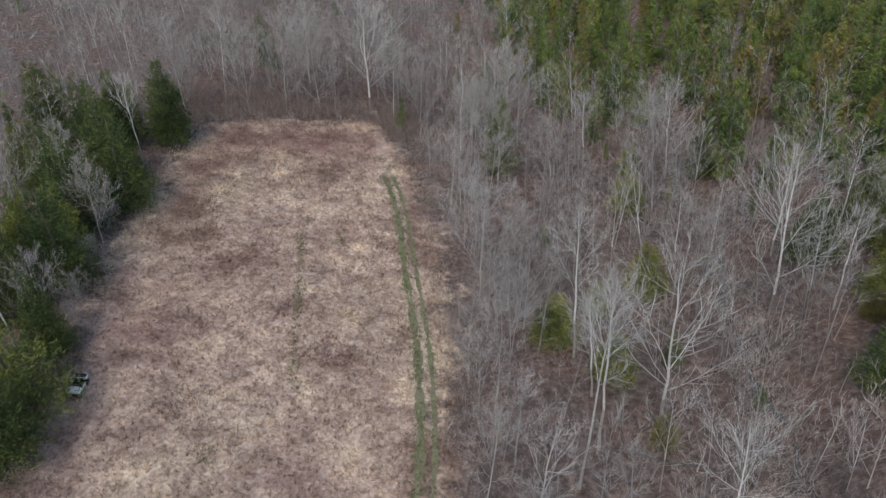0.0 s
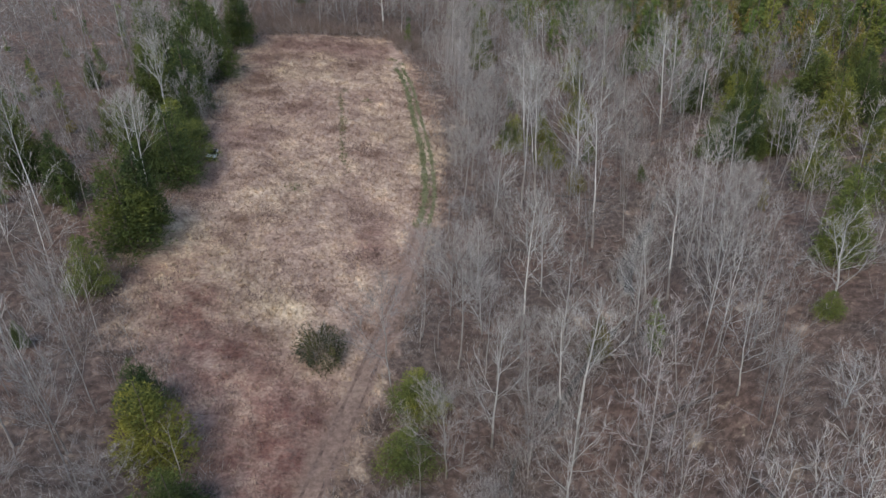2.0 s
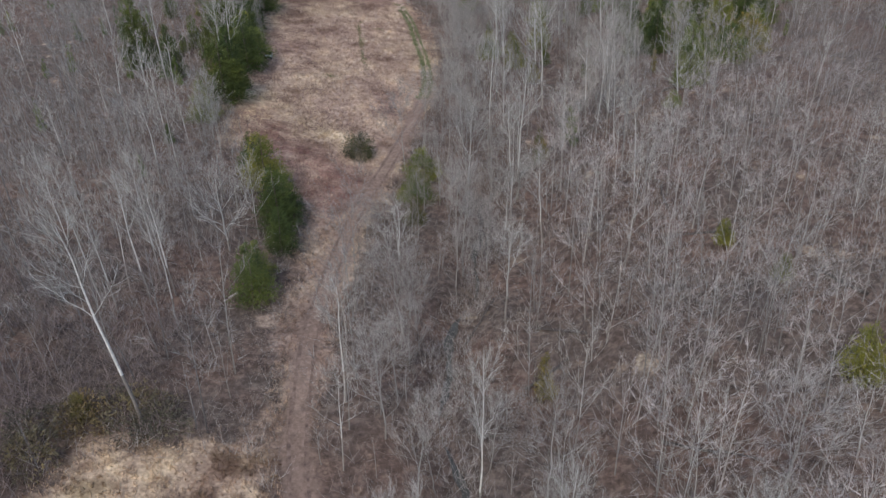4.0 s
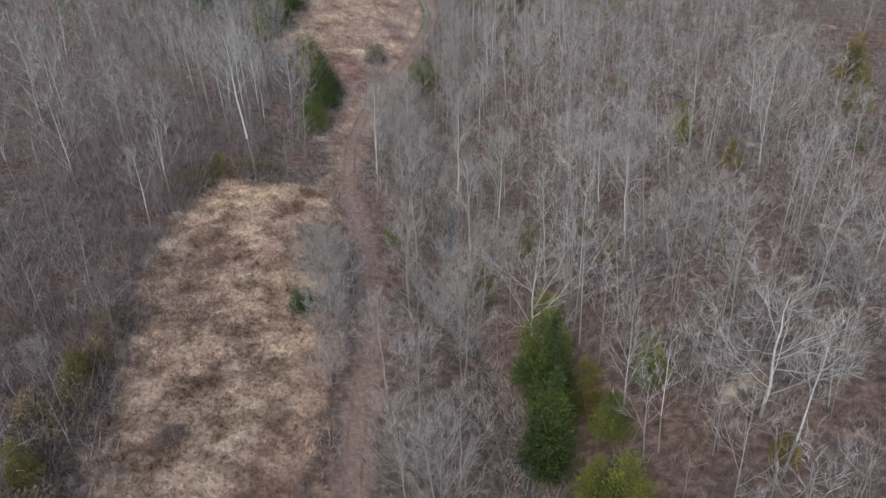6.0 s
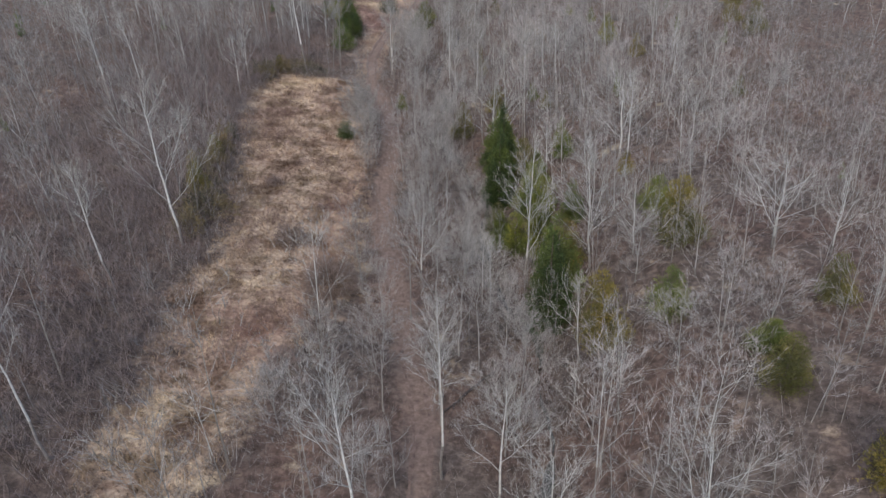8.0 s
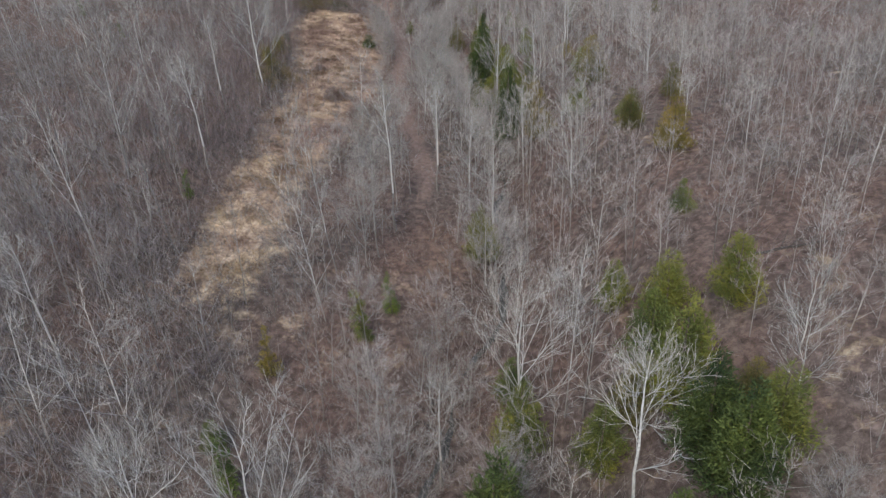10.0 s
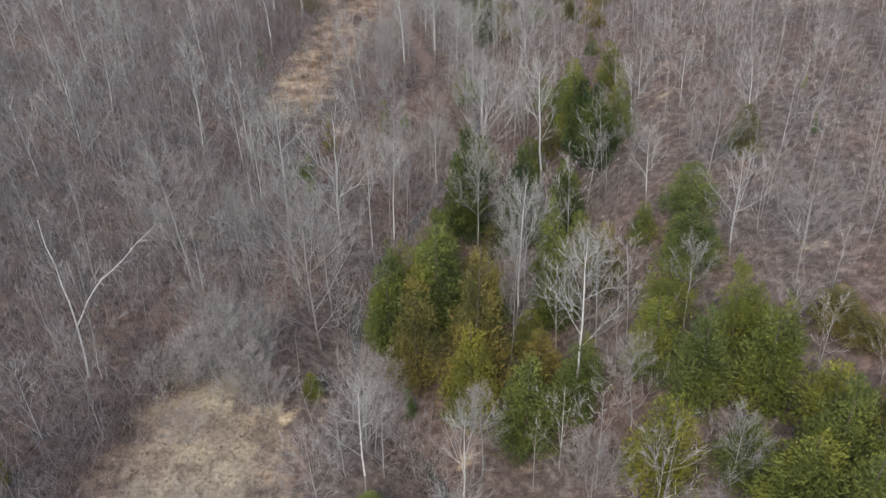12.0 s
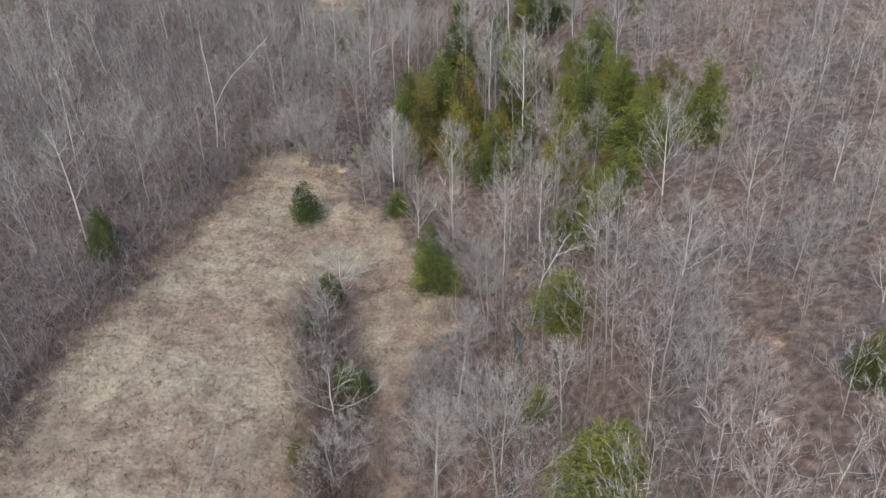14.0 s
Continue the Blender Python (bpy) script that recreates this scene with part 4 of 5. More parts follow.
for grove, tones in ((WEST_CEDARS, (0, 5, 4, 1)), (CREEK_CEDARS, (2, 4, 3)), (EAST_CEDARS, (2, 3, 0)), (BEND_CEDARS, (0, 5, 0, 1)), (GROVE_CEDARS, (1, 1, 3, 2)), (SOUTH_CEDARS, (2, 3, 1, 1))):
    for i, (x, y, h) in enumerate(grove):
        if not clear(cedars_seen, x, y, 3.6) or not clear(trees_seen, x, y, 1.6):
            continue
        kind = tones[int(rng.integers(len(tones)))]
        if y < 0 and kind in (0, 4, 5):
            kind = 3 if x > -10 else 1
        if x < -25 and -130 < y < -40:
            kind = 3
        if x < -10 and y < -240:
            kind = 0
        if h > 8.5:
            kind = 5 if kind in (0, 4, 5) or (y < 0 and h > 11 and x < 0) else 6
        cedar.plant(kind, stand(x, y, min(h, 9.5) / 8 * 1.15 if y < -160 else h / 8 * 1.1, rng.uniform(0, 6.28), rng.normal(0, 0.02, 2)))
        taken.append((x, y))

# the two cedar groves close up between the trees named above
for poly, number, low, high in (([(-4, -228), (8, -233), (20, -226), (27, -205), (30, -192), (24, -190), (16, -204), (6, -216)], 12, 4.5, 8.5),
                                ([(9, -130), (20, -126), (20, -96), (12, -88), (9, -104)], 7, 3, 7), ([(46, 50), (74, 54), (80, 84), (52, 84)], 14, 6, 12), ([(-50, 20), (-40, 20), (-44, 104), (-62, 100)], 8, 6, 11)):
    xs, ys = [c[0] for c in poly], [c[1] for c in poly]
    found = 0
    while found < number:
        x, y = rng.uniform(min(xs), max(xs)), rng.uniform(min(ys), max(ys))
        if inside(poly, x, y) and min(math.hypot(x - a, y - b) for a, b in taken) > 2.7:
            cedar.plant((0, 5, 4)[int(rng.integers(3))] if x < -30 else (0, 1, 4, 5)[int(rng.integers(4))] if y > 0 else (1, 2, 3, 6)[int(rng.integers(4))], stand(x, y, rng.uniform(low, high) / 8, rng.uniform(0, 6.28), rng.normal(0, 0.02, 2)))
            taken.append((x, y))
            found += 1

# tall pale trees that stand out along the creek and the field edges
PALE_NORTH = [(7.7, 37.2), (11.9, 40.3), (9.2, 5.9), (4.8, 10.8), (14, 10.8), (5.5, -4.8), (21.6, 9.6), (15.4, 35.6), (20.2, 28), (31.2, 24.6), (43.4, 54.5), (12.2, 18), (24.5, 16.6), (34.6, -0.6), (9.6, -16.8),
              (-40.7, 48.5), (-38.3, -1.7), (-43.2, 33.6), (-15.6, 132), (-21.6, 127.2), (-30, 124.8), (3.6, 110.4), (16.8, 100.8), (31.2, 79.2), (39.6, 69.6), (49.2, 43.2)]
PALE_MIDDLE = [(5.9, -85.2), (8.6, -82.8), (25.6, -84.8), (-0.7, -93.6), (10.3, -98.9), (14.6, -90), (13.2, -123.2), (27.5, -106.8), (11.3, -115.2), (-0.2, -126.7), (-28.8, -125.4), (22.8, -130.6), (31.2, -63.6),
               (14, -74.4), (8, -74.3), (29.3, -78.5), (4.1, -114), (2.9, -108), (6.8, -130.6), (8.4, -135.6), (25, -121.6), (26.4, -125.6), (19.9, -124.8), (-34.2, -72), (-30.6, -103.2), (10.6, -134.4)]
PALE_SOUTH = [(15.8, -242.9), (28.6, -250.3), (-28.8, -241.8), (-2.4, -254.4), (5.5, -256.8), (7.2, -246.5), (18.1, -256.1), (0.8, -259.2), (19.9, -264), (-5, -247.2), (15, -279.6), (4.8, -271.2), (10.4, -270.4),
              (16.1, -211.2), (22.1, -204), (-3.2, -220.8), (-14.3, -218.4), (-19, -220), (-27.1, -218.9), (-1.2, -215.6), (23.4, -228.7), (7.7, -208.8), (17, -215.8), (-6.8, -240), (-9.6, -207.6),
              (19.4, -247.2), (25.6, -215.5), (22, -272), (-5.8, -289.2), (-21.4, -216.2)]
rng = np.random.default_rng(12)
# trees that stand out by their size: x, y, height and shape
TALL_NORTH_ONE = [(-30, 122, 19, 1), (-24, 124, 18, 4), (-18.5, 126, 20, 1), (-10, 121, 17, 3), (-36.5, 120, 17, 4), (-46, 115, 18, 1), (-5, 116, 18, 4), (2, 107, 16, 3),
                  (-27, 131, 20, 3), (-14, 133, 19, 1), (-40, 128, 19, 1), (12.4, 113.7, 19, 0), (-12.8, 112, 19, 0), (23.2, 107.9, 15, 0), (37.3, 106.7, 18, 3), (-18.4, 104, 25, 1),
                  (-40.8, 89.8, 16, 2), (45, 79.3, 20, 1)]
TALL_NORTH_TWO = [(39, 66.5, 25, 4), (5.1, 66.4, 20, 1), (45, 64.3, 16, 0), (15, 52, 15, 0), (21.5, 49.2, 23, 1), (14.5, 45, 24, 0), (-41.5, 36, 17, 0), (46, 29.4, 11, 0),
                  (33.2, 12.8, 12, 0), (25.5, 12.8, 17, 0), (40.4, 4, 9, 1), (-40.7, 0.1, 17, 2), (11.9, -1.8, 17, 0), (5.3, -2.2, 15, 1), (25.9, -5.9, 11, 3), (12.2, -7.4, 22, 2),
                  (29.9, -10.2, 9, 0)]
TALL_NORTH = TALL_NORTH_ONE + TALL_NORTH_TWO
TALL_CREEK_ONE = [(-28.9, -10.5, 20, 0), (24.3, -17, 14, 0), (14.2, -21, 16, 0), (8.1, -36.7, 15, 0), (-8.2, -50.4, 16, 2), (44.7, -54.7, 12, 1), (-25.2, -55, 24, 2), (29.2, -67.8, 12, 0),
                  (20.7, -72.9, 14, 0), (-49.4, -76.9, 17, 2), (-54.8, -78.5, 18, 2), (13.5, -79.8, 16, 0)]
TALL_CREEK_TWO = [(21.7, -81.7, 15, 2), (29.7, -83.5, 11, 0), (43.8, -89.5, 10, 1), (11.4, -89.8, 13, 3), (34.5, -110.8, 10, 0), (37.7, -111.2, 11, 1), (25.9, -112.6, 15, 2), (-31.4, -120.1, 21, 1),
                  (11.7, -125.4, 16, 0), (18.7, -129.2, 16, 1), (-32.2, -133.8, 17, 2), (36.5, -136.1, 11, 1)]
TALL_CREEK = TALL_CREEK_ONE + TALL_CREEK_TWO
TALL_MIDDLE_ONE = [(21.5, -137.3, 11, 4), (38.4, -139.2, 10, 1), (27.5, -140.3, 9, 1), (-0.8, -143.5, 17, 0), (6.3, -144.4, 18, 0), (31.1, -147, 9, 1), (14, -149.2, 18, 0), (2.2, -150.5, 16, 2),
                   (-28.5, -156.2, 18, 2), (2.2, -156.4, 17, 2), (6.5, -160.4, 16, 0), (32, -163, 9, 0)]
TALL_MIDDLE_TWO = [(9.5, -166, 18, 4), (-3, -166.2, 21, 2), (18.7, -166.4, 14, 1), (-30.8, -194.6, 17, 2), (9.4, -198.4, 19, 1), (46.8, -199.5, 9, 2), (2.9, -202, 15, 0), (28.8, -202.5, 9, 1),
                   (27.3, -206.4, 9, 1), (32.5, -207.6, 9, 0), (-9.4, -212.4, 20, 1), (-4.1, -214.3, 18, 0)]
TALL_MIDDLE = TALL_MIDDLE_ONE + TALL_MIDDLE_TWO
TALL_GROVE_ONE = [(9.8, -214.5, 13, 0), (-15.3, -215.2, 21, 0), (37.1, -216.8, 9, 1), (12.5, -217.1, 13, 0), (-4, -217.7, 19, 2), (25.8, -224.1, 9, 2), (-23.9, -225.2, 19, 0), (12.7, -226.2, 16, 1),
                  (-60.1, -229.9, 17, 2), (-9.4, -231.3, 24, 4), (34.7, -237.7, 9, 1), (27, -240, 9, 0)]
TALL_GROVE_TWO = [(5.6, -253, 15, 0), (15.1, -253.6, 12, 0), (36.5, -254.5, 9, 3), (-34.7, -256.1, 18, 0), (-5.8, -256.5, 15, 0), (23.2, -257.2, 9, 0), (-5.8, -260.6, 14, 0), (54.3, -261.4, 9, 0),
                  (31.6, -262.4, 9, 1), (-38.7, -266.1, 18, 0), (12.2, -268.2, 22, 2), (33.6, -277.3, 9, 1)]
TALL_GROVE = TALL_GROVE_ONE + TALL_GROVE_TWO
TALL_SOUTH = [(39.6, -279.9, 9, 0), (44.2, -281.2, 9, 1), (38.6, -286.3, 9, 1), (33.1, -289.3, 9, 1), (15.3, -291.4, 14, 0), (22.3, -294, 16, 1), (36.9, -295.1, 9, 4), (24.4, -297.8, 9, 1),
              (9.1, -298.9, 19, 0), (3.7, -300, 15, 0), (25.9, -302.4, 9, 1)]
PALE_HEIGHTS = (19, 17.1, 20.9, 16.2, 18.1)
for x, y, tall, shape in TALL_NORTH + TALL_CREEK + TALL_MIDDLE + TALL_GROVE + TALL_SOUTH:
    if into_fields(x, y) < 0.3 and clear(trees_seen, x, y, 5.0):
        dull = y > 108 or (y < -225 and int(x * 10) % 3 > 0)
        kind, own = ((0, 2, 4, 0, 4)[shape], (16.2, 14.3, 15.2, 16.2, 15.2)[shape]) if dull else (shape, PALE_HEIGHTS[shape])
        (grey if dull else pale).plant(kind, stand(x, y, tall / own * 0.96, rng.uniform(0, 6.28), rng.normal(0, 0.035, 2)))
        taken.append((x, y))
for x, y in PALE_NORTH + PALE_MIDDLE + PALE_SOUTH:
    if min(math.hypot(x - a, y - b) for a, b in taken) > 3.2:
        (grey if (x < 0 and y < -195) or rng.uniform() < 0.4 else pale).plant(int(rng.integers(30)), stand(x, y, rng.uniform(0.5, 0.78) * float(stunted(x, y)), rng.uniform(0, 6.28), rng.normal(0, 0.045, 2)))
        taken.append((x, y))
# the row of scrubby trees down the south field: x, y, height, crown width and shape
ROW_PALE = [(-10.8, -270.5, 4.4, 2.6, 4), (-6.1, -289.7, 9.4, 9, 3), (-8.4, -277, 7, 5, 3), (-5, -306, 9, 6, 1), (3.5, -297.4, 12.2, 4, 0), (9.6, -294.3, 14.3, 6.5, 3)]
ROW_GREY = [(-8.2, -281.6, 8.4, 8, 2), (-5.1, -297.6, 8.6, 7, 4), (-9.6, -284.6, 6, 5, 0), (-4.4, -293.4, 6.4, 5, 2), (-9.8, -275, 5.4, 4.4, 2)]
for planter, rows in ((pale, ROW_PALE), (grey, ROW_GREY)):
    for x, y, h, w, kind in rows:
        sized(planter, kind, x, y, h, w, rng.uniform(0, 6.28), rng.normal(0, 0.04, 2))
        taken.append((x, y))


# ---- the woods ----
def wood_spots(rng, step):
    gx, gy = np.meshgrid(np.arange(-149, 149, step), np.arange(-326, 228, step))
    p = np.stack([gx.ravel(), gy.ravel()], 1) + rng.uniform(-0.46, 0.46, (gx.size, 2)) * step
    x, y = p.T
    reach = 0.66 * np.hypot(np.clip(y + 336, 0, 211), 50) + 16
    keep = (np.abs(x - 2) < reach) & (into_fields(x, y) < -0.8) & ((from_line(TRAIL, x, y) > 1.8) | ((y < -165) & (y > -240))) & (np.abs(x - creek_x(y)) > np.where((y > 10) & (y < 40), 3.0, 1.0))
    p = p[keep]
    t = np.array(taken)
    near = np.min(np.hypot(p[:, None, 0] - t[None, :, 0], p[:, None, 1] - t[None, :, 1]), axis=1)
    return p[near > 3.2]


def pine_share(x, y):
    """How much of the wood is evergreen: a stand in the far north-east."""
    return np.where((x > 0) & (y > 80), np.clip((y + 0.95 * x - 124) / 45, 0, 0.85) * np.clip(x / 24, 0.12, 1), np.where((x < -41) & (y > 24) & (y < 120), 0.22, 0.025))


rng = np.random.default_rng(21)
spots = wood_spots(rng, 5.2)
brushy = (spots[:, 0] > -58) & (spots[:, 0] < -24) & (spots[:, 1] > -150) & (spots[:, 1] < -56)
spots = spots[~brushy | (rng.uniform(size=len(spots)) < 0.4)]
ever = rng.uniform(size=len(spots)) < pine_share(spots[:, 0], spots[:, 1])
bare = spots[~ever]
close = (np.abs(bare[:, 0] - 1) < 37) & (bare[:, 1] < 120)
order = np.argsort(np.abs(bare[:, 0] - 1) + np.where(close, 0, 1e4))
named, rest = bare[order[:128]], bare[order[128:]]
named = named[rng.uniform(size=128) < 0.85]
for x, y in named:
    grey.plant(int(rng.integers(6)), stand(x, y, rng.uniform(0.5, 0.92) * float(stunted(x, y)), rng.uniform(0, 6.28), rng.normal(0, 0.05, 2)))


def spread_out(pts, variants, rng, low, high):
    """Many copies of a few shapes, turned and scaled, in one mesh."""
    V, F, S, at = [], [], [], 0
    for k, (v, f, s) in enumerate(variants):
        mine = pts[k::len(variants)]
        n = len(mine)
        a, sc = rng.uniform(0, 6.28, n), rng.uniform(low, high, n) * stunted(mine[:, 0], mine[:, 1])
        lean = rng.normal(0, 0.05, (n, 2)) + np.c_[to_light(mine[:, 0]), np.zeros(n)]
        c, d = np.cos(a), np.sin(a)
        x = (v[None, :, 0] * c[:, None] - v[None, :, 1] * d[:, None] + v[None, :, 2] * lean[:, :1]) * sc[:, None] + mine[:, :1]
        y = (v[None, :, 0] * d[:, None] + v[None, :, 1] * c[:, None] + v[None, :, 2] * lean[:, 1:]) * sc[:, None] + mine[:, 1:]
        z = v[None, :, 2] * sc[:, None] + ground_z(mine[:, 0], mine[:, 1])[:, None] - 0.08
        V.append(np.stack([x, y, z], -1).reshape(-1, 3))
        F.append((f[None] + (np.arange(n) * len(v))[:, None, None]).reshape(-1, 3) + at)
        S.append(np.tile(s, n))
        at += n * len(v)
    return np.concatenate(V), np.concatenate(F), np.concatenate(S)


def far_hardwood(seed, h, **kw):
    stem, boughs, fine = hardwood(seed, h, sides=(3, 3, 0), **kw)
    v, f = join([*stem, *boughs, fine])
    k = np.arange(len(f))
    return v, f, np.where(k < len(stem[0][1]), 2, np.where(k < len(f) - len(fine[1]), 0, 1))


FAR_SHAPES = ((16.5, 1.15, 0.34), (18, 0.95, 0.4), (15, 1.3, 0.28), (17.5, 0.8, 0.45), (16, 1.2, 0.22), (19.5, 0.95, 0.44))
far = [far_hardwood(100 + i, h, limbs=9, side=5, twigs=4, spread=s, first=fi * 0.8, width=0.046, whip=1.45, fine=1, stout=0.7) for i, (h, s, fi) in enumerate(FAR_SHAPES)]
farthest = [far_hardwood(110 + i, h, limbs=7, side=4, twigs=3, spread=s, first=fi * 0.8, width=0.1, whip=1.7, fine=1, stout=0.7) for i, (h, s, fi) in enumerate(FAR_SHAPES)]
pick = rng.uniform(size=len(rest)) < 0.22
deep = (np.abs(rest[:, 0]) > 74) | (rest[:, 1] > 160)
bank = (rest[:, 0] > 33) & (rest[:, 0] < 66) & (rest[:, 1] > 4) & (rest[:, 1] < 54)
rest, pick, deep = (v[(~deep | (np.arange(len(rest)) % 5 > 1)) & (~bank | (np.arange(len(rest)) % 3 == 0))] for v in (rest, pick, deep))
for some, wood, twig, name, text in ((~pick, BARK_GREY, TWIG, "bare_woods", "bare grey hardwoods filling the winter woods"),
                                     (pick, BARK_PALE, TWIG_PALE, "pale_woods", "pale-barked bare trees scattered through the woods")):
    a, b = spread_out(rest[some & ~deep], far, rng, 0.62, 1.05), spread_out(rest[some & deep], farthest, rng, 0.62, 1.05)
    V, F = join([(a[0], a[1]), (b[0], b[1])])
    tagged(new(name, mesh_of(name, V, F, [wood, twig, BARK_ROUGH], np.concatenate([a[2], b[2]]))), text, "woods", kind="stuff")


# the slope is closely grown with shorter trees
low_shapes = [far_hardwood(140 + i, h, limbs=9, side=4, twigs=5, spread=s, first=0.14, width=0.044, whip=1.5, fine=1, stout=0.75) for i, (h, s) in enumerate(((12, 1.1), (14, 0.9), (11, 1.35), (13, 1.2)))]
p = wood_spots(rng, 4.6)
rise = ground_z(p[:, 0], p[:, 1]) - np.interp(p[:, 1], GY, BASE_LINE)
p = p[(p[:, 0] > 10) & (p[:, 0] < 58) & (p[:, 1] < 62) & (rise > 0.8) & ((p[:, 1] < -8) | (np.arange(len(p)) % 3 == 0))]
V, F, S = spread_out(p[rng.permutation(len(p))[:700]], low_shapes, rng, 0.75, 1.2)
tagged(new("slope_woods", mesh_of("slope_woods", V, F, [BARK_GREY, TWIG_SLOPE, BARK_ROUGH], S)), "low bare hardwoods crowding the eastern slope", "woods", kind="stuff")


# the woods go on, more thinly, to both sides
outer = [far_hardwood(120 + i, h, limbs=6, side=2, twigs=4, spread=s, first=fi, width=0.13, whip=1.8, fine=0) for i, (h, s, fi) in enumerate(FAR_SHAPES[:3])]
gx, gy = np.meshgrid(np.arange(-215, 216, 12), np.arange(-345, 250, 12))
p = np.stack([gx.ravel(), gy.ravel()], 1) + rng.uniform(-4, 4, (gx.size, 2))
p = p[(np.abs(p[:, 0] - 2) > 0.66 * np.hypot(np.clip(p[:, 1] + 336, 0, 211), 50) + 17) | (p[:, 1] > 230)]
p = p[into_fields(p[:, 0], p[:, 1]) < -2]
V, F, S = spread_out(p, outer, rng, 0.7, 1.05)
tagged(new("outer_woods", mesh_of("outer_woods", V, F, [BARK_GREY, TWIG, BARK_ROUGH], S)), "bare grey hardwoods at the far sides of the woods", "woods", kind="stuff")


def far_conifer(seed, h, **kw):
    stem, crown = conifer(seed, h, **kw)
    v, f = join([stem, crown])
    return v, f, np.where(np.arange(len(f)) < len(stem[1]), 0, 1)


green_spots = spots[ever]
tone = rng.uniform(size=len(green_spots))
for pts, leaf, name, text in ((green_spots[tone > 0.86], BRONZE, "bronze_evergreen_woods", "rusty bronze evergreens deep in the woods"),
                              (green_spots[tone < 0.66], PINE, "evergreen_woods", "dark green evergreens deep in the woods"),
                              (green_spots[(tone >= 0.66) & (tone <= 0.86)], OLIVE, "olive_evergreen_woods", "olive and bronze evergreens deep in the woods")):
    shapes = [far_conifer(130 + i, 10, fat=f, sprays=380, blade=3, size=0.4) for i, f in enumerate((0.3, 0.36, 0.27))]
    inner = pine_share(pts[:, 0], pts[:, 1])
    big = pts[inner > 0.4]
    small = pts[inner <= 0.4]
    a, b = spread_out(big, shapes, rng, 1.1, 1.8), spread_out(small, shapes, rng, 0.35, 0.85)
    V, F = join([(a[0], a[1]), (b[0], b[1])])
    tagged(new(name, mesh_of(name, V, F, [BARK_BROWN, leaf], np.concatenate([a[2], b[2]]))), text, "woods", kind="stuff")

# young trees between the tall ones
rng = np.random.default_rng(31)
spots = wood_spots(rng, 5.8)
spots = spots[(np.abs(spots[:, 0]) < 64) & (spots[:, 1] < 150)]
order = np.argsort(np.abs(spots[:, 0] - 1) + np.where(spots[:, 1] < 72, 0, 1e4))
for x, y in spots[order[:48]]:
    young.plant(int(rng.integers(3)), stand(x, y, rng.uniform(0.6, 1.1), rng.uniform(0, 6.28), rng.normal(0, 0.07, 2)))
thin = [far_hardwood(150 + i, h, limbs=6, side=3, twigs=4, spread=s, first=0.15, width=0.045, fine=0) for i, (h, s) in enumerate(((9, 0.9), (11, 0.7), (7, 1.2)))]
V, F, S = spread_out(spots[order[48:]], thin, rng, 0.5, 1.0)
tagged(new("young_woods", mesh_of("young_woods", V, F, [BARK_GREY, BRUSH, BARK_ROUGH], S)), "thin young bare trees between the tall ones", "woods", kind="stuff")


# ---- undergrowth ----
def undergrowth(name, pts, stems, tall, material, rng, label, width=0.035):
    x, y = np.repeat(pts[:, 0], stems) + rng.normal(0, 0.45, len(pts) * stems), np.repeat(pts[:, 1], stems) + rng.normal(0, 0.45, len(pts) * stems)
    big = np.repeat(rng.uniform(0.5, 1.3, len(pts)), stems)
    start = np.stack([x, y, ground_z(x, y) + rng.uniform(-0.05, 0.5, len(x)) * tall * big * 0.5], 1)
    way = unit(np.stack([rng.normal(0, 0.6, len(x)), rng.normal(0, 0.6, len(x)), np.ones(len(x))], 1))
    V, F = blades(start, way, tall * big * rng.uniform(0.5, 1.0, len(x)), width, rng)
    return tagged(new(name, mesh_of(name, V, F, [material])), label, "undergrowth", kind="stuff")


rng = np.random.default_rng(41)
p = scatter(rng, (-84, 90, -318, 138), 36000)
d = into_fields(p[:, 0], p[:, 1])
off = ((from_line(TRAIL, p[:, 0], p[:, 1]) > 1.7) | ((p[:, 1] < -165) & (p[:, 1] > -240))) & (np.abs(p[:, 0] - creek_x(p[:, 1])) > 1.3)
undergrowth("undergrowth", p[(d < -0.5) & off][:17000], 9, 1.9, BRUSH, rng, "brown leafless brush on the woodland floor")
s = scatter(rng, (-70, 72, -318, 124), 20000)
d = into_fields(s[:, 0], s[:, 1])
off = ((from_line(TRAIL, s[:, 0], s[:, 1]) > 1.9) | ((s[:, 1] < -165) & (s[:, 1] > -240))) & (d < -1) & (np.abs(s[:, 0] - creek_x(s[:, 1])) > 1.3)
off &= (s[:, 0] < 9) | (np.arange(len(s)) % 5 < 2)
undergrowth("sapling_brush", s[off][:8000], 9, 3.1, TWIG, rng, "thin grey saplings and whips on the woodland floor", 0.024)
rim = []
for poly in (NORTH_FIELD, MIDDLE_FIELD, SOUTH_FIELD):
    for (x0, y0), (x1, y1) in zip(poly, poly[1:] + poly[:1]):
        u = rng.uniform(0, 1, int(math.hypot(x1 - x0, y1 - y0) * 5))[:, None]
        rim.append(np.array([[x0, y0]]) * (1 - u) + np.array([[x1, y1]]) * u + rng.normal(0, 1.0, (len(u), 2)) + 1.7 * np.c_[np.sin(u[:, 0] * 31), np.cos(u[:, 0] * 23)])
edge = np.concatenate(rim)
d = into_fields(edge[:, 0], edge[:, 1])
edge = edge[(d < 1.6) & (from_line(TRAIL, edge[:, 0], edge[:, 1]) > 1.8)]
undergrowth("edge_brush", edge[::2], 12, 1.5, BRUSH, rng, "brown brush and briars along the field edges", 0.05)
undergrowth("edge_saplings", edge[1::2], 7, 2.8, TWIG, rng, "grey tangled brush along the field edges")
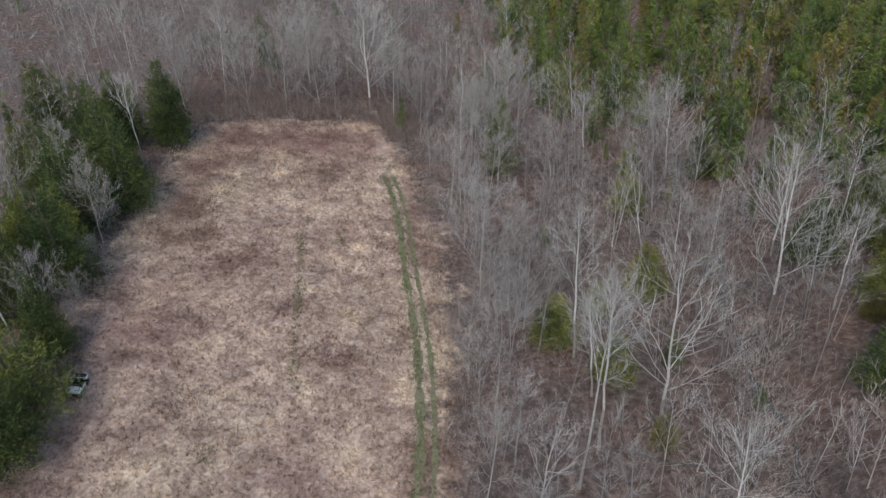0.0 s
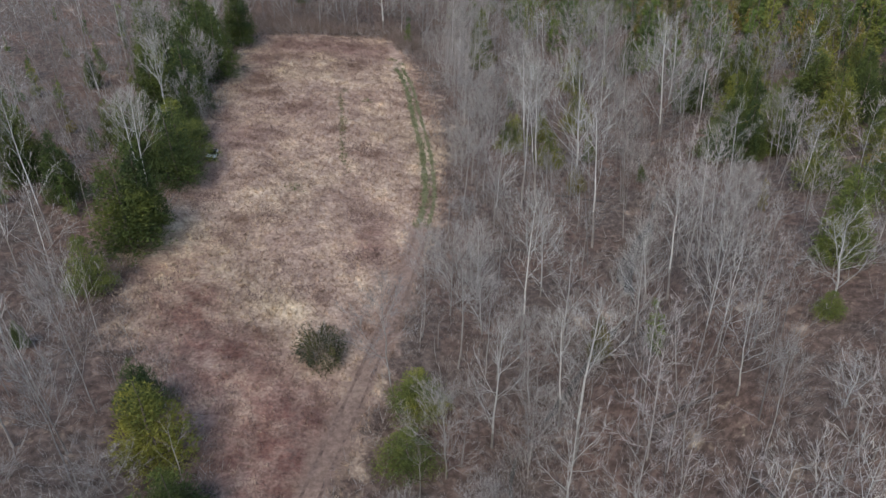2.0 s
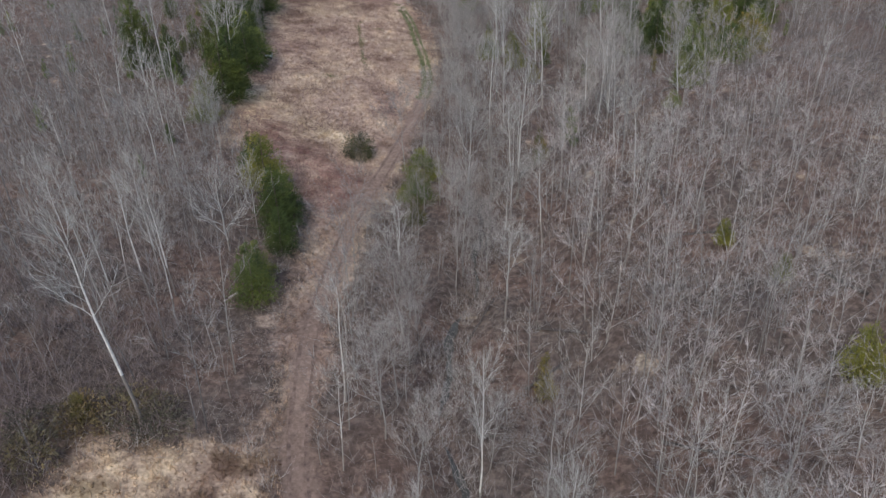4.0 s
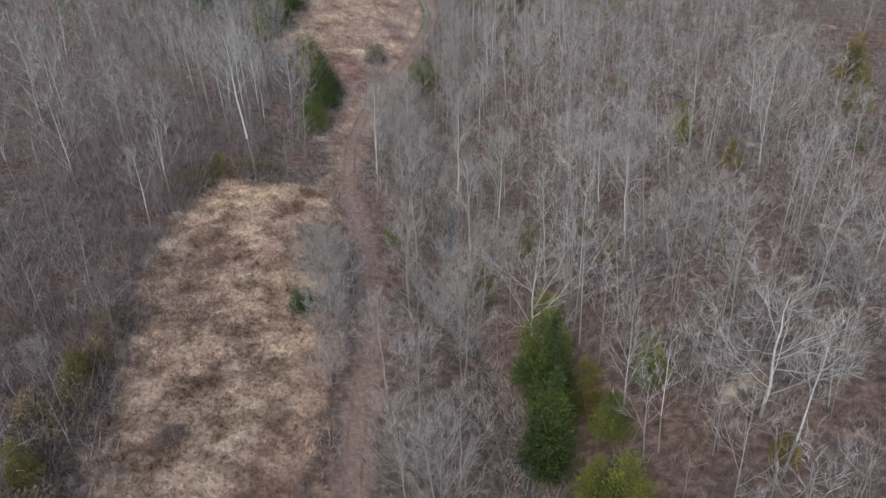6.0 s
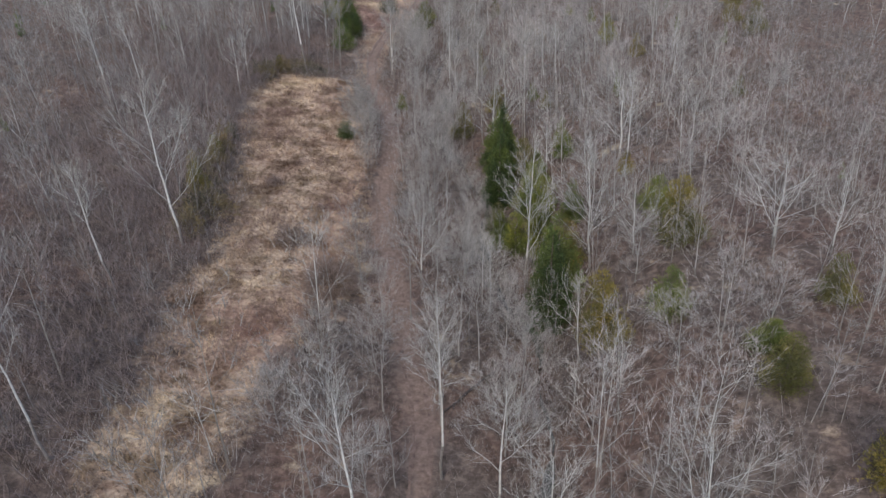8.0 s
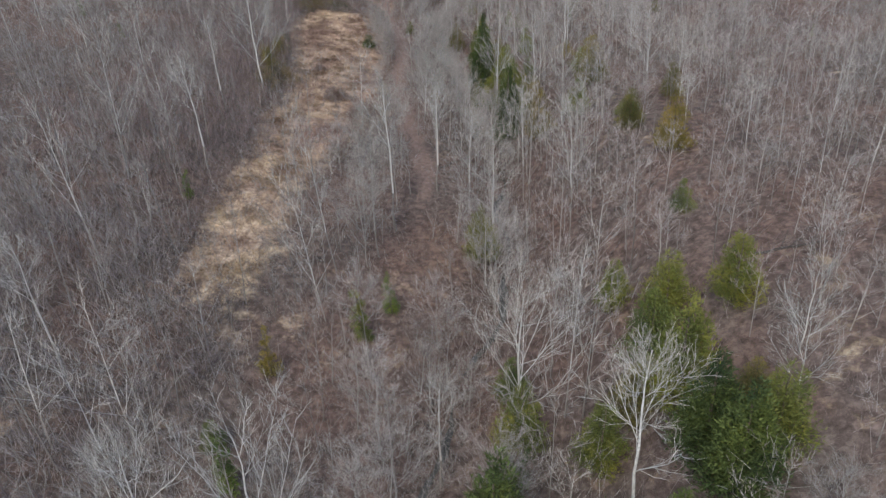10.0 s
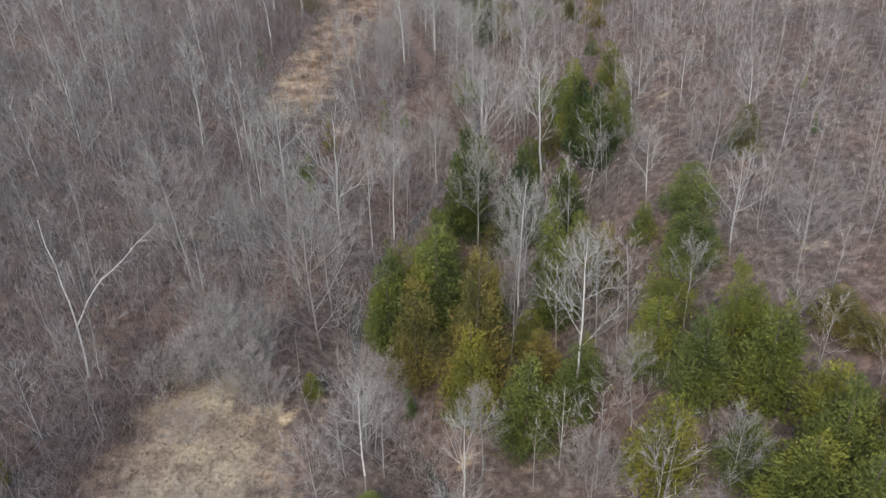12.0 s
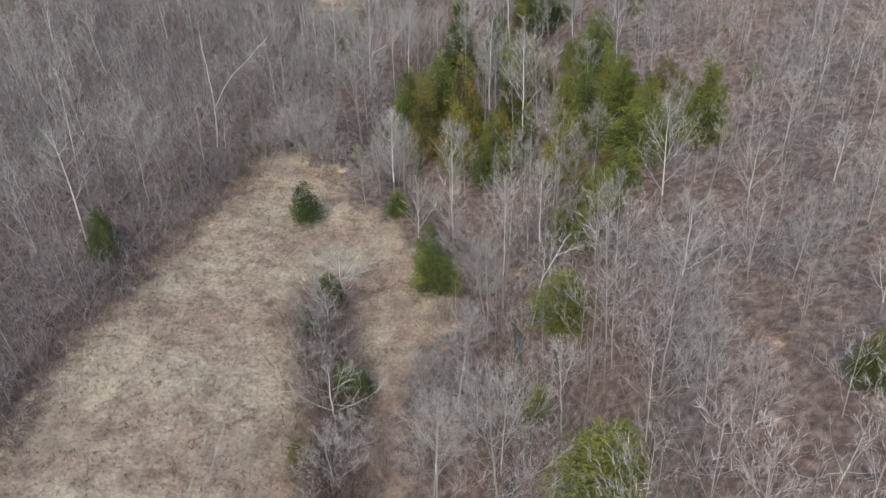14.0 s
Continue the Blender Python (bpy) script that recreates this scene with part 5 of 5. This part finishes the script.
BRAMBLES_ONE = [(-26.2, 103.6, 2.6), (-20.6, 97, 2.2), (-29, 100, 2.4), (-10.5, 25, 1.6), (-7.9, 25.6, 1.5), (-31.6, 68.6, 2.5), (-33, 92, 2), (-25.9, 47, 1.4), (-13, 57, 1.6),
                (-33, 16.5, 2.5), (-22, 15.6, 1.5), (-28.4, 59.8, 2), (-24.3, 48.5, 1), (-21.7, -1.3, 2.2), (-16.2, -5.5, 2.2), (-13.5, -12, 1.6), (-27.4, -78.7, 1.8), (-26, -71.7, 1.5),
                (-20.5, -63.4, 1.5), (-26.5, -92.5, 2.2)]
BRAMBLES_TWO = [(-20.8, -115.4, 1.6), (-14.9, -135.5, 2), (-24.5, -77.6, 1.3), (-17.8, -138, 1.7), (-10.4, -104, 2), (-19, -152, 2.2), (-28, -84, 2.4), (-24.5, -88, 2), (-16, -97, 1.8),
                (-12.5, -110, 1.9), (-22.5, -121, 1.8), (-21, -130, 2), (-18.5, -142, 2.2), (-12.6, -134, 1.8), (-27, -66, 1.8), (-15, -74, 1.6), (-23, -163, 2.4), (-25, 9, 2.6),
                (-31, 11, 2.4), (-18, 4, 2.2)]
BRAMBLES_THREE = [(-22, 22, 2), (-12, -2, 2), (-16.5, 17, 1.8), (-29, 27, 2.2), (-34, 36, 2.2), (-24, 33, 1.6), (-11, 36, 1.6), (-37, 78, 2.6), (-35, 85, 2.2),
                  (-39, 96, 2.6), (-36, 62, 2.2), (-40, 104, 2.4), (-30, 109, 3), (-22, 112, 3), (-14, 107, 2), (-34, 108, 2.6), (-18, 101, 2.2), (-27, 114, 2.4),
                  (-17, 115, 2.4)]
BRAMBLES = BRAMBLES_ONE + BRAMBLES_TWO + BRAMBLES_THREE
q = np.concatenate([rng.normal((x, y), (r * 1.05, r * 0.9), (int(44 * r), 2)) for x, y, r in BRAMBLES])
q = q[from_line(TRAIL, q[:, 0], q[:, 1]) > 1.6]
undergrowth("bramble", q, 9, 0.75, RED_BRUSH, rng, "dark reddish bramble patches in the dry fields", 0.036)
w = scatter(rng, (-90, -22, -190, 10), 15000)
w = w[rng.uniform(size=len(w)) < np.exp(-((w[:, 0] + 38) / 17) ** 2) * np.clip((w[:, 1] + 185) / 40, 0, 1) * np.clip((-24 - w[:, 1]) / 25, 0, 1)]
w = w[:5600]
w = w[into_fields(w[:, 0], w[:, 1]) < -0.6]
undergrowth("dark_brush", w, 13, 3.6, DARK_BRUSH, rng, "dark purplish brush in the western woods", 0.05)
w = np.concatenate([scatter(rng, (-62, 60, 112, 190), 2600), scatter(rng, (-52, -6, 113, 126), 900)])
w = w[into_fields(w[:, 0], w[:, 1]) < -0.6]
undergrowth("north_brush", w, 12, 3.2, EDGE_BRUSH, rng, "brown leafless brush under the northern woods", 0.05)
w = scatter(rng, (-80, -18, -310, -170), 7000)
w = w[into_fields(w[:, 0], w[:, 1]) < -0.6]
undergrowth("grey_brush", w, 9, 4.6, MAUVE_BRUSH, rng, "mauve-grey brush under the south-western woods", 0.05)
ys = rng.uniform(-318, 110, 2600)
bank = np.stack([creek_x(ys) + rng.choice((-1, 1), len(ys)) * (0.45 + np.abs(rng.normal(0, 0.8, len(ys)))), ys], 1)
undergrowth("bank_brush", bank, 11, 2.6, TWIG, rng, "grey leafless brush hanging over the creek", 0.04)
west = [(-21.5, -236), (-24.2, -240), (-25.6, -247), (-27.4, -252.5), (-31, -267), (-33.8, -283), (-34.2, -295.2), (-35.4, -330)]
w = ribbon(west, 0, 0.1, 0, 0.07)[2]
w = w + np.c_[-rng.normal(1.0, 1.6, len(w)), rng.normal(0, 0.8, len(w))]
undergrowth("briar_hedge", w, 8, 1.6, EDGE_BRUSH, rng, "brown briars along the western edge of the south field", 0.045)
row = np.concatenate([rng.normal((x, y), (1.55, 2.2), (150, 2)) for x, y in ((-9.8, -274), (-9, -279), (-7.6, -284), (-6.2, -289), (-5.6, -295), (-5.2, -301))])
undergrowth("row_brush", row, 11, 4.2, BRUSH, rng, "dark brush under the row of field trees", 0.05)


# ---- single shrubs, old trees and loose things ----
LEAF_OLIVE = needle_material("olive_brown_leaves", (0.1, 0.08, 0.055), (0.19, 0.152, 0.104), (0.28, 0.228, 0.16))
BRAMBLE_RED = twig_material("reddish_bramble_stems", (0.16, 0.115, 0.1), (0.36, 0.275, 0.24))
BARK_DEAD = bark("dark_dead_wood", (0.05, 0.042, 0.038), (0.13, 0.11, 0.1))


def dome(r, number, wide, tall):
    """Points in a rounded heap, more of them near its skin."""
    az, u = r.uniform(0, 6.283, number), r.uniform(0, 1, number)
    el = np.arcsin(u ** 0.8)
    d = r.uniform(0.3, 1, number) ** 0.5 * (1 + 0.18 * np.sin(3 * az + 1) + 0.12 * np.sin(5 * az + 4 * u))
    return np.stack([np.cos(az) * np.cos(el) * d * wide, np.sin(az) * np.cos(el) * d * wide, np.sin(el) * d * tall], 1)


def stems(r, number, wide, tall, radius=0.02):
    out = []
    for i in range(number):
        az, lean = r.uniform(0, 6.283), r.uniform(0.1, 0.9) * wide
        foot = np.array([math.cos(az), math.sin(az), 0]) * r.uniform(0, 0.25) * wide
        tip = np.array([math.cos(az) * lean, math.sin(az) * lean, tall * r.uniform(0.65, 0.95)])
        mid = foot * 0.4 + tip * 0.55 + np.array([0, 0, 0.1 * tall])
        out.append(tube(np.array([foot, mid, tip]), [radius, radius * 0.7, radius * 0.3], 4))
    return out


def shrub(name, seed, wide, tall, leaf, wood, label, category, group="", leaves=700, blade=0.3, share=0.4):
    """A shrub of several stems with a loose rounded crown."""
    r = np.random.default_rng(seed)
    root = tagged(new(name), label, category, group)
    for s in stems(r, 7, wide, tall):
        child("stem", mesh_of("stem", *s, [wood], smooth=True), root)
    c = dome(r, leaves, wide, tall)
    way = unit(unit(c - np.array([0, 0, tall * 0.3])) + r.normal(0, 0.6, c.shape))
    V, F = blades(c, way, blade * r.uniform(0.6, 1.3, leaves), blade * share * r.uniform(0.7, 1.2, leaves), r)
    tagged(child("crown", mesh_of("crown", V, F, [leaf]), root), kind="stuff")
    return root


thicket = Planter(*[maker(shrub, "leafy_thicket", 300 + i, w, t, LEAF_OLIVE, BARK_GREY, text, "shrub", "thickets beside the middle field", leaves=900, blade=0.32) for i, (w, t, text) in enumerate((
    (2.2, 2.6, "olive-brown leafy thicket at the field edge"), (1.7, 3.2, "tall olive thicket tangled among bare trees"), (2.8, 2.2, "low spreading olive-brown thicket")))])
rng = np.random.default_rng(51)
for x, y in ((-30.4, -97.3), (-29.9, -108.6), (-29, -114.5), (-30.1, -55.5), (-32.5, -59.5), (-26.6, -54.4), (-30, -102.3), (-27.5, -115.9), (-28.2, -121), (-34, -56.5), (-31, -92), (-32, -105), (-23.8, -55)):
    thicket.plant(int(rng.integers(3)), stand(x, y, rng.uniform(0.95, 1.35), rng.uniform(0, 6.28)))

bramble_bush = Planter(*[maker(shrub, "bramble_bush", 320 + i, w, t, BRAMBLE_RED, BARK_BROWN, text, "shrub", "bramble bushes in the middle field", leaves=4200 if w > 2 else 1500, blade=0.9, share=0.045)
                         for i, (w, t, text) in enumerate(((2.6, 2.3, "rounded dark red bramble bush in dry grass"), (1.6, 1.5, "small dark red bramble bush in dry grass")))])
for k, x, y, s in ((0, -10.6, -129.0, 1.25), (1, -16.6, -120.0, 1.25), (1, -21.5, -105, 0.7), (1, -13, -143, 0.9)):
    bramble_bush.plant(k, stand(x, y, s, x))

field_bush = shrub("field_bush", 340, 2.1, 3.4, needle_material("dull_bush_leaves", (0.05, 0.05, 0.03), (0.1, 0.1, 0.055), (0.2, 0.18, 0.11)), BARK_GREY,
                   "round greenish-brown bush with bare whips on top", "shrub", leaves=3400, blade=0.3, share=0.3)
field_bush.matrix_basis = stand(-12.3, 5.6, 1.22, 0.6)
r = np.random.default_rng(341)
c = dome(r, 260, 1.6, 3.2)
V, F = blades(c, unit(c * (0.4, 0.4, 1) + r.normal(0, 0.3, c.shape) + (0, 0, 1.5)), r.uniform(0.8, 2.2, 260), 0.03, r)
tagged(child("bare_top", mesh_of("bare_top", V, F, [TWIG]), field_bush, "grey leafless whips"), kind="stuff")

clump = Planter(maker(hardwood_thing, "clump_tree", 350, 8.5, BARK_GREY, TWIG, "bare grey many-stemmed tree beside the trail", "bare tree", "clump trees", spread=1.5, first=0.07, limbs=18, side=8, twigs=6, width=0.034, stout=0.8, fine=3))
for x, y, s in ((-40.2, 60.4, 0.55), (-41.4, 66.6, 0.6), (-39, 57, 0.45), (-43.6, 76, 0.6), (-12.0, -82.8, 1.15), (-10.4, -86.5, 1.1), (-9.6, -91.5, 1.0), (-11.6, -79.2, 0.9), (-9.0, -97, 0.7), (-9.1, -143.5, 0.95), (-11.5, -152, 1.0), (-23, -240, 0.8), (-19, -237.5, 0.95), (-16.5, -239.5, 0.7), (-12.5, -241.5, 0.8), (-14, -234, 1.0), (-21, -232, 0.95), (-17.6, -234.2, 0.9), (-20.4, -238.4, 0.75), (-15.4, -237, 0.85)):
    clump.plant(0, stand(x, y, s, x * 3))

dead = tagged(new("dead_tree"), "small dark dead tree with crooked bare limbs", "dead tree")
stem, boughs, _ = hardwood(361, 6.5, spread=1.5, limbs=6, side=3, twigs=1, first=0.35, stout=1.4, fine=0)
child("trunk", mesh_of("trunk", *join(stem), [BARK_DEAD], smooth=True), dead)
for b in boughs:
    child("limb", mesh_of("limb", *b, [BARK_DEAD], smooth=True), dead)
dead.matrix_basis = stand(-6.9, 110.2, 1.0, 0.4, (0.02, -0.08))


def stem_tree(name, label, paths, radii, twig_from, seed):
    """A tree given by the lines of its stems, with twigs along the last of them."""
    r = np.random.default_rng(seed)
    root = tagged(new(name), label, "broken tree")
    base = np.array(paths[0][0], float)
    root.location = base
    for k, (line, rad) in enumerate(zip(paths, radii)):
        pts = np.array(line, float) - base
        u = np.linspace(0, 1, 9)
        fine = np.stack([np.interp(u, np.linspace(0, 1, len(pts)), pts[:, i]) for i in range(3)], 1) + np.r_[np.zeros((1, 3)), r.normal(0, 0.06, (8, 3))]
        child("trunk" if k == 0 else "stem", mesh_of("stem", *tube(fine, np.linspace(rad, rad * 0.3, 9), 7), [BARK_PALE], smooth=True), root)
    a, t = along(fine, r.uniform(twig_from, 0.999, 26))
    for p, w in zip(a, unit(0.6 * t + r.normal(0, 0.5, (26, 3)) + (0.3, 0, -0.1))):
        q = np.array([p, p + w * 0.9, p + w * 1.6 + r.normal(0, 0.2, 3) + (0, 0, 0.3)])
        child("branch", mesh_of("branch", *tube(q, [0.025, 0.018, 0.008], 3), [TWIG_PALE]), root)
    return root


def fallen_log(seed, length, label):
    r = np.random.default_rng(seed)
    root = tagged(new("fallen_log"), label, "fallen log", "fallen logs")
    n = 7
    line = np.c_[np.linspace(0, length, n), r.normal(0, 0.08, n), 0.1 + np.abs(r.normal(0, 0.05, n))]
    child("log", mesh_of("log", *tube(line, np.linspace(0.17, 0.06, n), 7), [BARK_DEAD], smooth=True), root)
    for k in range(5):
        (p,), _ = along(line, [r.uniform(0.35, 0.95)])
        w = unit(np.array([0.8, r.normal(0, 0.8), abs(r.normal(0, 0.5)) + 0.15]))
        child("branch", mesh_of("branch", *tube(np.array([p, p + w * 0.8, p + w * r.uniform(1.3, 2.4) + (0, 0, 0.2)]), [0.05, 0.035, 0.012], 4), [BARK_DEAD], smooth=True), root)
    return root


logs = Planter(maker(fallen_log, 381, 8.0, "long dark fallen log on the woodland floor"), maker(fallen_log, 382, 6.0, "short dark fallen log among dead leaves"), maker(fallen_log, 383, 9.5, "weathered fallen tree lying under the brush"))
rng = np.random.default_rng(61)
spots = wood_spots(rng, 9.0)
spots = spots[(np.abs(spots[:, 0]) < 42) & (spots[:, 1] < 60)]
for x, y in spots[rng.permutation(len(spots))[:34]]:
    if from_line(TRAIL, x, y) > 6 and into_fields(x, y) < -7:
        turn, run = rng.uniform(0, 6.28), 5.0
        fall = math.atan2(float(ground_z(x + math.cos(turn) * run, y + math.sin(turn) * run) - ground_z(x, y)), run)
        logs.plant(int(rng.integers(3)), Matrix.Translation((x, y, float(ground_z(x, y)) + 0.02)) @ Matrix.Rotation(turn, 4, "Z") @ Matrix.Rotation(-fall, 4, "Y"))

gz = lambda x, y: float(ground_z(x, y)) - 0.1
stem_tree("broken_tree", "pale tree with a snapped stem leaning across the woods", [
    [(-30.9, -237.8, gz(-30.9, -237.8)), (-30.1, -237.8, 9.4), (-30.2, -237.7, 14.2), (-30.4, -237.6, 20.4)],
    [(-29.6, -237.9, gz(-29.6, -237.9)), (-29.3, -237.9, 6), (-28.6, -237.8, 11.6)],
    [(-30.1, -237.8, 9.2), (-27.8, -237.8, 12.8), (-25.2, -237.8, 15.6), (-20.8, -237.7, 19.6)]], (0.11, 0.05, 0.085), 0.4, 371)
stem_tree("leaning_tree", "crooked white tree leaning out from the creek bank", [
    [(14.3, -274.8, gz(14.3, -274.8)), (14.7, -274.8, 4.2), (16.4, -274.6, 8.6), (17.4, -274.4, 10.6)], [(14.9, -274.8, 5), (15, -274.6, 7.6), (14.4, -274.2, 9.6)],
    [(16.0, -274.7, 7.6), (17.6, -274.2, 8.4), (19, -274, 8.6)]], (0.1, 0.05, 0.05), 0.2, 372)


def boulder():
    bm = bmesh.new()
    bmesh.ops.create_icosphere(bm, subdivisions=3, radius=1)
    for v in bm.verts:
        v.co *= 1 + 0.22 * noise.noise(v.co * 1.4) + 0.07 * noise.noise(v.co * 4)
        v.co = Vector((v.co.x * 0.95, v.co.y * 0.7, v.co.z * 0.55))
    me = bpy.data.meshes.new("boulder")
    bm.to_mesh(me)
    bm.free()
    me.materials.append(bark("pale_limestone", (0.25, 0.225, 0.2), (0.45, 0.42, 0.375), 5.0))
    for p in me.polygons:
        p.use_smooth = True
    ob = tagged(new("boulder", me), "pale limestone boulder beside the trail", "boulder")
    ob.location = (-14.1, 124.2, gz(-14.1, 124.2) + 0.35)


boulder()


# ---- the utility vehicle parked at the cedar ----
def boxy(size, at, bevel=0.03, taper=None):
    bm = bmesh.new()
    bmesh.ops.create_cube(bm, size=1)
    for v in bm.verts:
        v.co = Vector((v.co.x * size[0] + at[0], v.co.y * size[1] + at[1], v.co.z * size[2] + at[2]))
        if taper and v.co.z > at[2]:
            v.co.x = at[0] + (v.co.x - at[0]) * taper[0]
            v.co.y = at[1] + (v.co.y - at[1]) * taper[1] + taper[2]
    bmesh.ops.bevel(bm, geom=bm.edges[:], offset=bevel, segments=2, affect="EDGES")
    return bm


def drum(radius, depth, at, segments=24):
    bm = bmesh.new()
    bmesh.ops.create_cone(bm, cap_ends=True, segments=segments, radius1=radius, radius2=radius, depth=depth)
    bmesh.ops.bevel(bm, geom=[e for e in bm.edges if e.calc_face_angle(0) > 1], offset=depth * 0.15, segments=2, affect="EDGES")
    bmesh.ops.transform(bm, matrix=Matrix.Translation(at) @ Matrix.Rotation(math.pi / 2, 4, "Y"), verts=bm.verts)
    return bm


def part(name, bm, material, parent, label=""):
    me = bpy.data.meshes.new(name)
    bm.to_mesh(me)
    bm.free()
    me.materials.append(material)
    return child(name, me, parent, label)


def utility_vehicle():
    """A two-seat side-by-side; its nose is at y = 0 and points to -y."""
    paint, dark, glass = plain("white_plastic", (0.8, 0.8, 0.79), 0.35), plain("black_plastic", (0.03, 0.03, 0.032), 0.6), plain("dark_glass", (0.02, 0.025, 0.03), 0.08)
    rubber, steel, lens = plain("tyre_rubber", (0.025, 0.025, 0.025), 0.9), plain("dull_steel", (0.4, 0.4, 0.4), 0.4, 0.8), plain("lamp_lens", (0.5, 0.5, 0.48), 0.1)
    car = tagged(new("utility_vehicle"), "white two-seat utility vehicle with open black cage beside a cedar", "utility vehicle")
    part("chassis", boxy((1.1, 2.9, 0.2), (0, 1.55, 0.45)), dark, car)
    part("hood", boxy((1.45, 1.0, 0.42), (0, 0.5, 0.92), 0.08, (0.86, 0.8, 0.12)), paint, car, "white sloping hood")
    part("nose", boxy((1.2, 0.18, 0.34), (0, 0.0, 0.7), 0.06), dark, car, "black nose panel")
    part("bumper", boxy((1.1, 0.1, 0.1), (0, -0.16, 0.52), 0.03), steel, car)
    part("dashboard", boxy((1.35, 0.2, 0.25), (0, 1.1, 1.08), 0.04), dark, car)
    part("windshield", boxy((1.3, 0.03, 0.55), (0, 1.08, 1.45), 0.01, (0.95, 1.0, 0.0)), glass, car, "dark windshield")
    for ends in (((-0.64, 1.2, 1.9), (0.64, 1.2, 1.9)), ((-0.64, 2.3, 1.9), (0.64, 2.3, 1.9)), ((-0.64, 1.2, 1.9), (-0.64, 2.3, 1.9)), ((0.64, 1.2, 1.9), (0.64, 2.3, 1.9))):
        child("cage_bar", mesh_of("cage_bar", *tube(np.linspace(*np.array(ends), 3), [0.035] * 3, 8), [dark], smooth=True), car)
    part("cargo_bed", boxy((1.45, 0.8, 0.34), (0, 2.75, 0.98), 0.05), paint, car)
    part("bed_liner", boxy((1.25, 0.62, 0.03), (0, 2.75, 1.165), 0.006), dark, car)
    for s in (-1, 1):
        part("fender", boxy((0.32, 0.95, 0.2), (s * 0.72, 0.5, 0.86), 0.07), paint, car)
        part("headlight", boxy((0.26, 0.05, 0.12), (s * 0.45, -0.06, 0.85), 0.015), lens, car)
        part("door", boxy((0.06, 0.85, 0.5), (s * 0.76, 1.6, 0.72), 0.03), paint, car)
        part("seat", boxy((0.55, 0.5, 0.18), (s * 0.33, 1.75, 0.78), 0.05), dark, car)
        part("seat_back", boxy((0.52, 0.14, 0.6), (s * 0.33, 2.02, 1.12), 0.05), dark, car)
        for y0, y1 in ((1.0, 1.2), (2.35, 2.3)):
            me = mesh_of("cage_post", *tube(np.array([(s * 0.7, y0, 0.95), (s * 0.68, (y0 + y1) / 2, 1.45), (s * 0.64, y1, 1.9)]), [0.03] * 3, 8), [dark], smooth=True)
            child("cage_post", me, car)
        for yy in (0.45, 2.5):
            wheel = part("wheel", drum(0.34, 0.26, (s * 0.72, yy, 0.34)), rubber, car, "black knobbly tyre")
            part("rim", drum(0.17, 0.03, (s * 0.86, yy, 0.34), 16), steel, wheel, "dull steel rim")
    me = mesh_of("steering_wheel", *tube(np.array([(-0.33 + 0.17 * math.cos(a), 1.28 - 0.05 * math.sin(a), 1.2 + 0.16 * math.sin(a)) for a in np.linspace(0, 6.283, 17)]), [0.018] * 17, 6), [dark], smooth=True)
    child("steering_wheel", me, car)
    car.matrix_basis = Matrix.Translation((-35.3, 46.9, float(ground_z(-35.4, 47.9)))) @ Matrix.Rotation(0.11, 4, "Y") @ Matrix.Rotation(0.05, 4, "Z") @ Matrix.Scale(0.8, 4)


utility_vehicle()
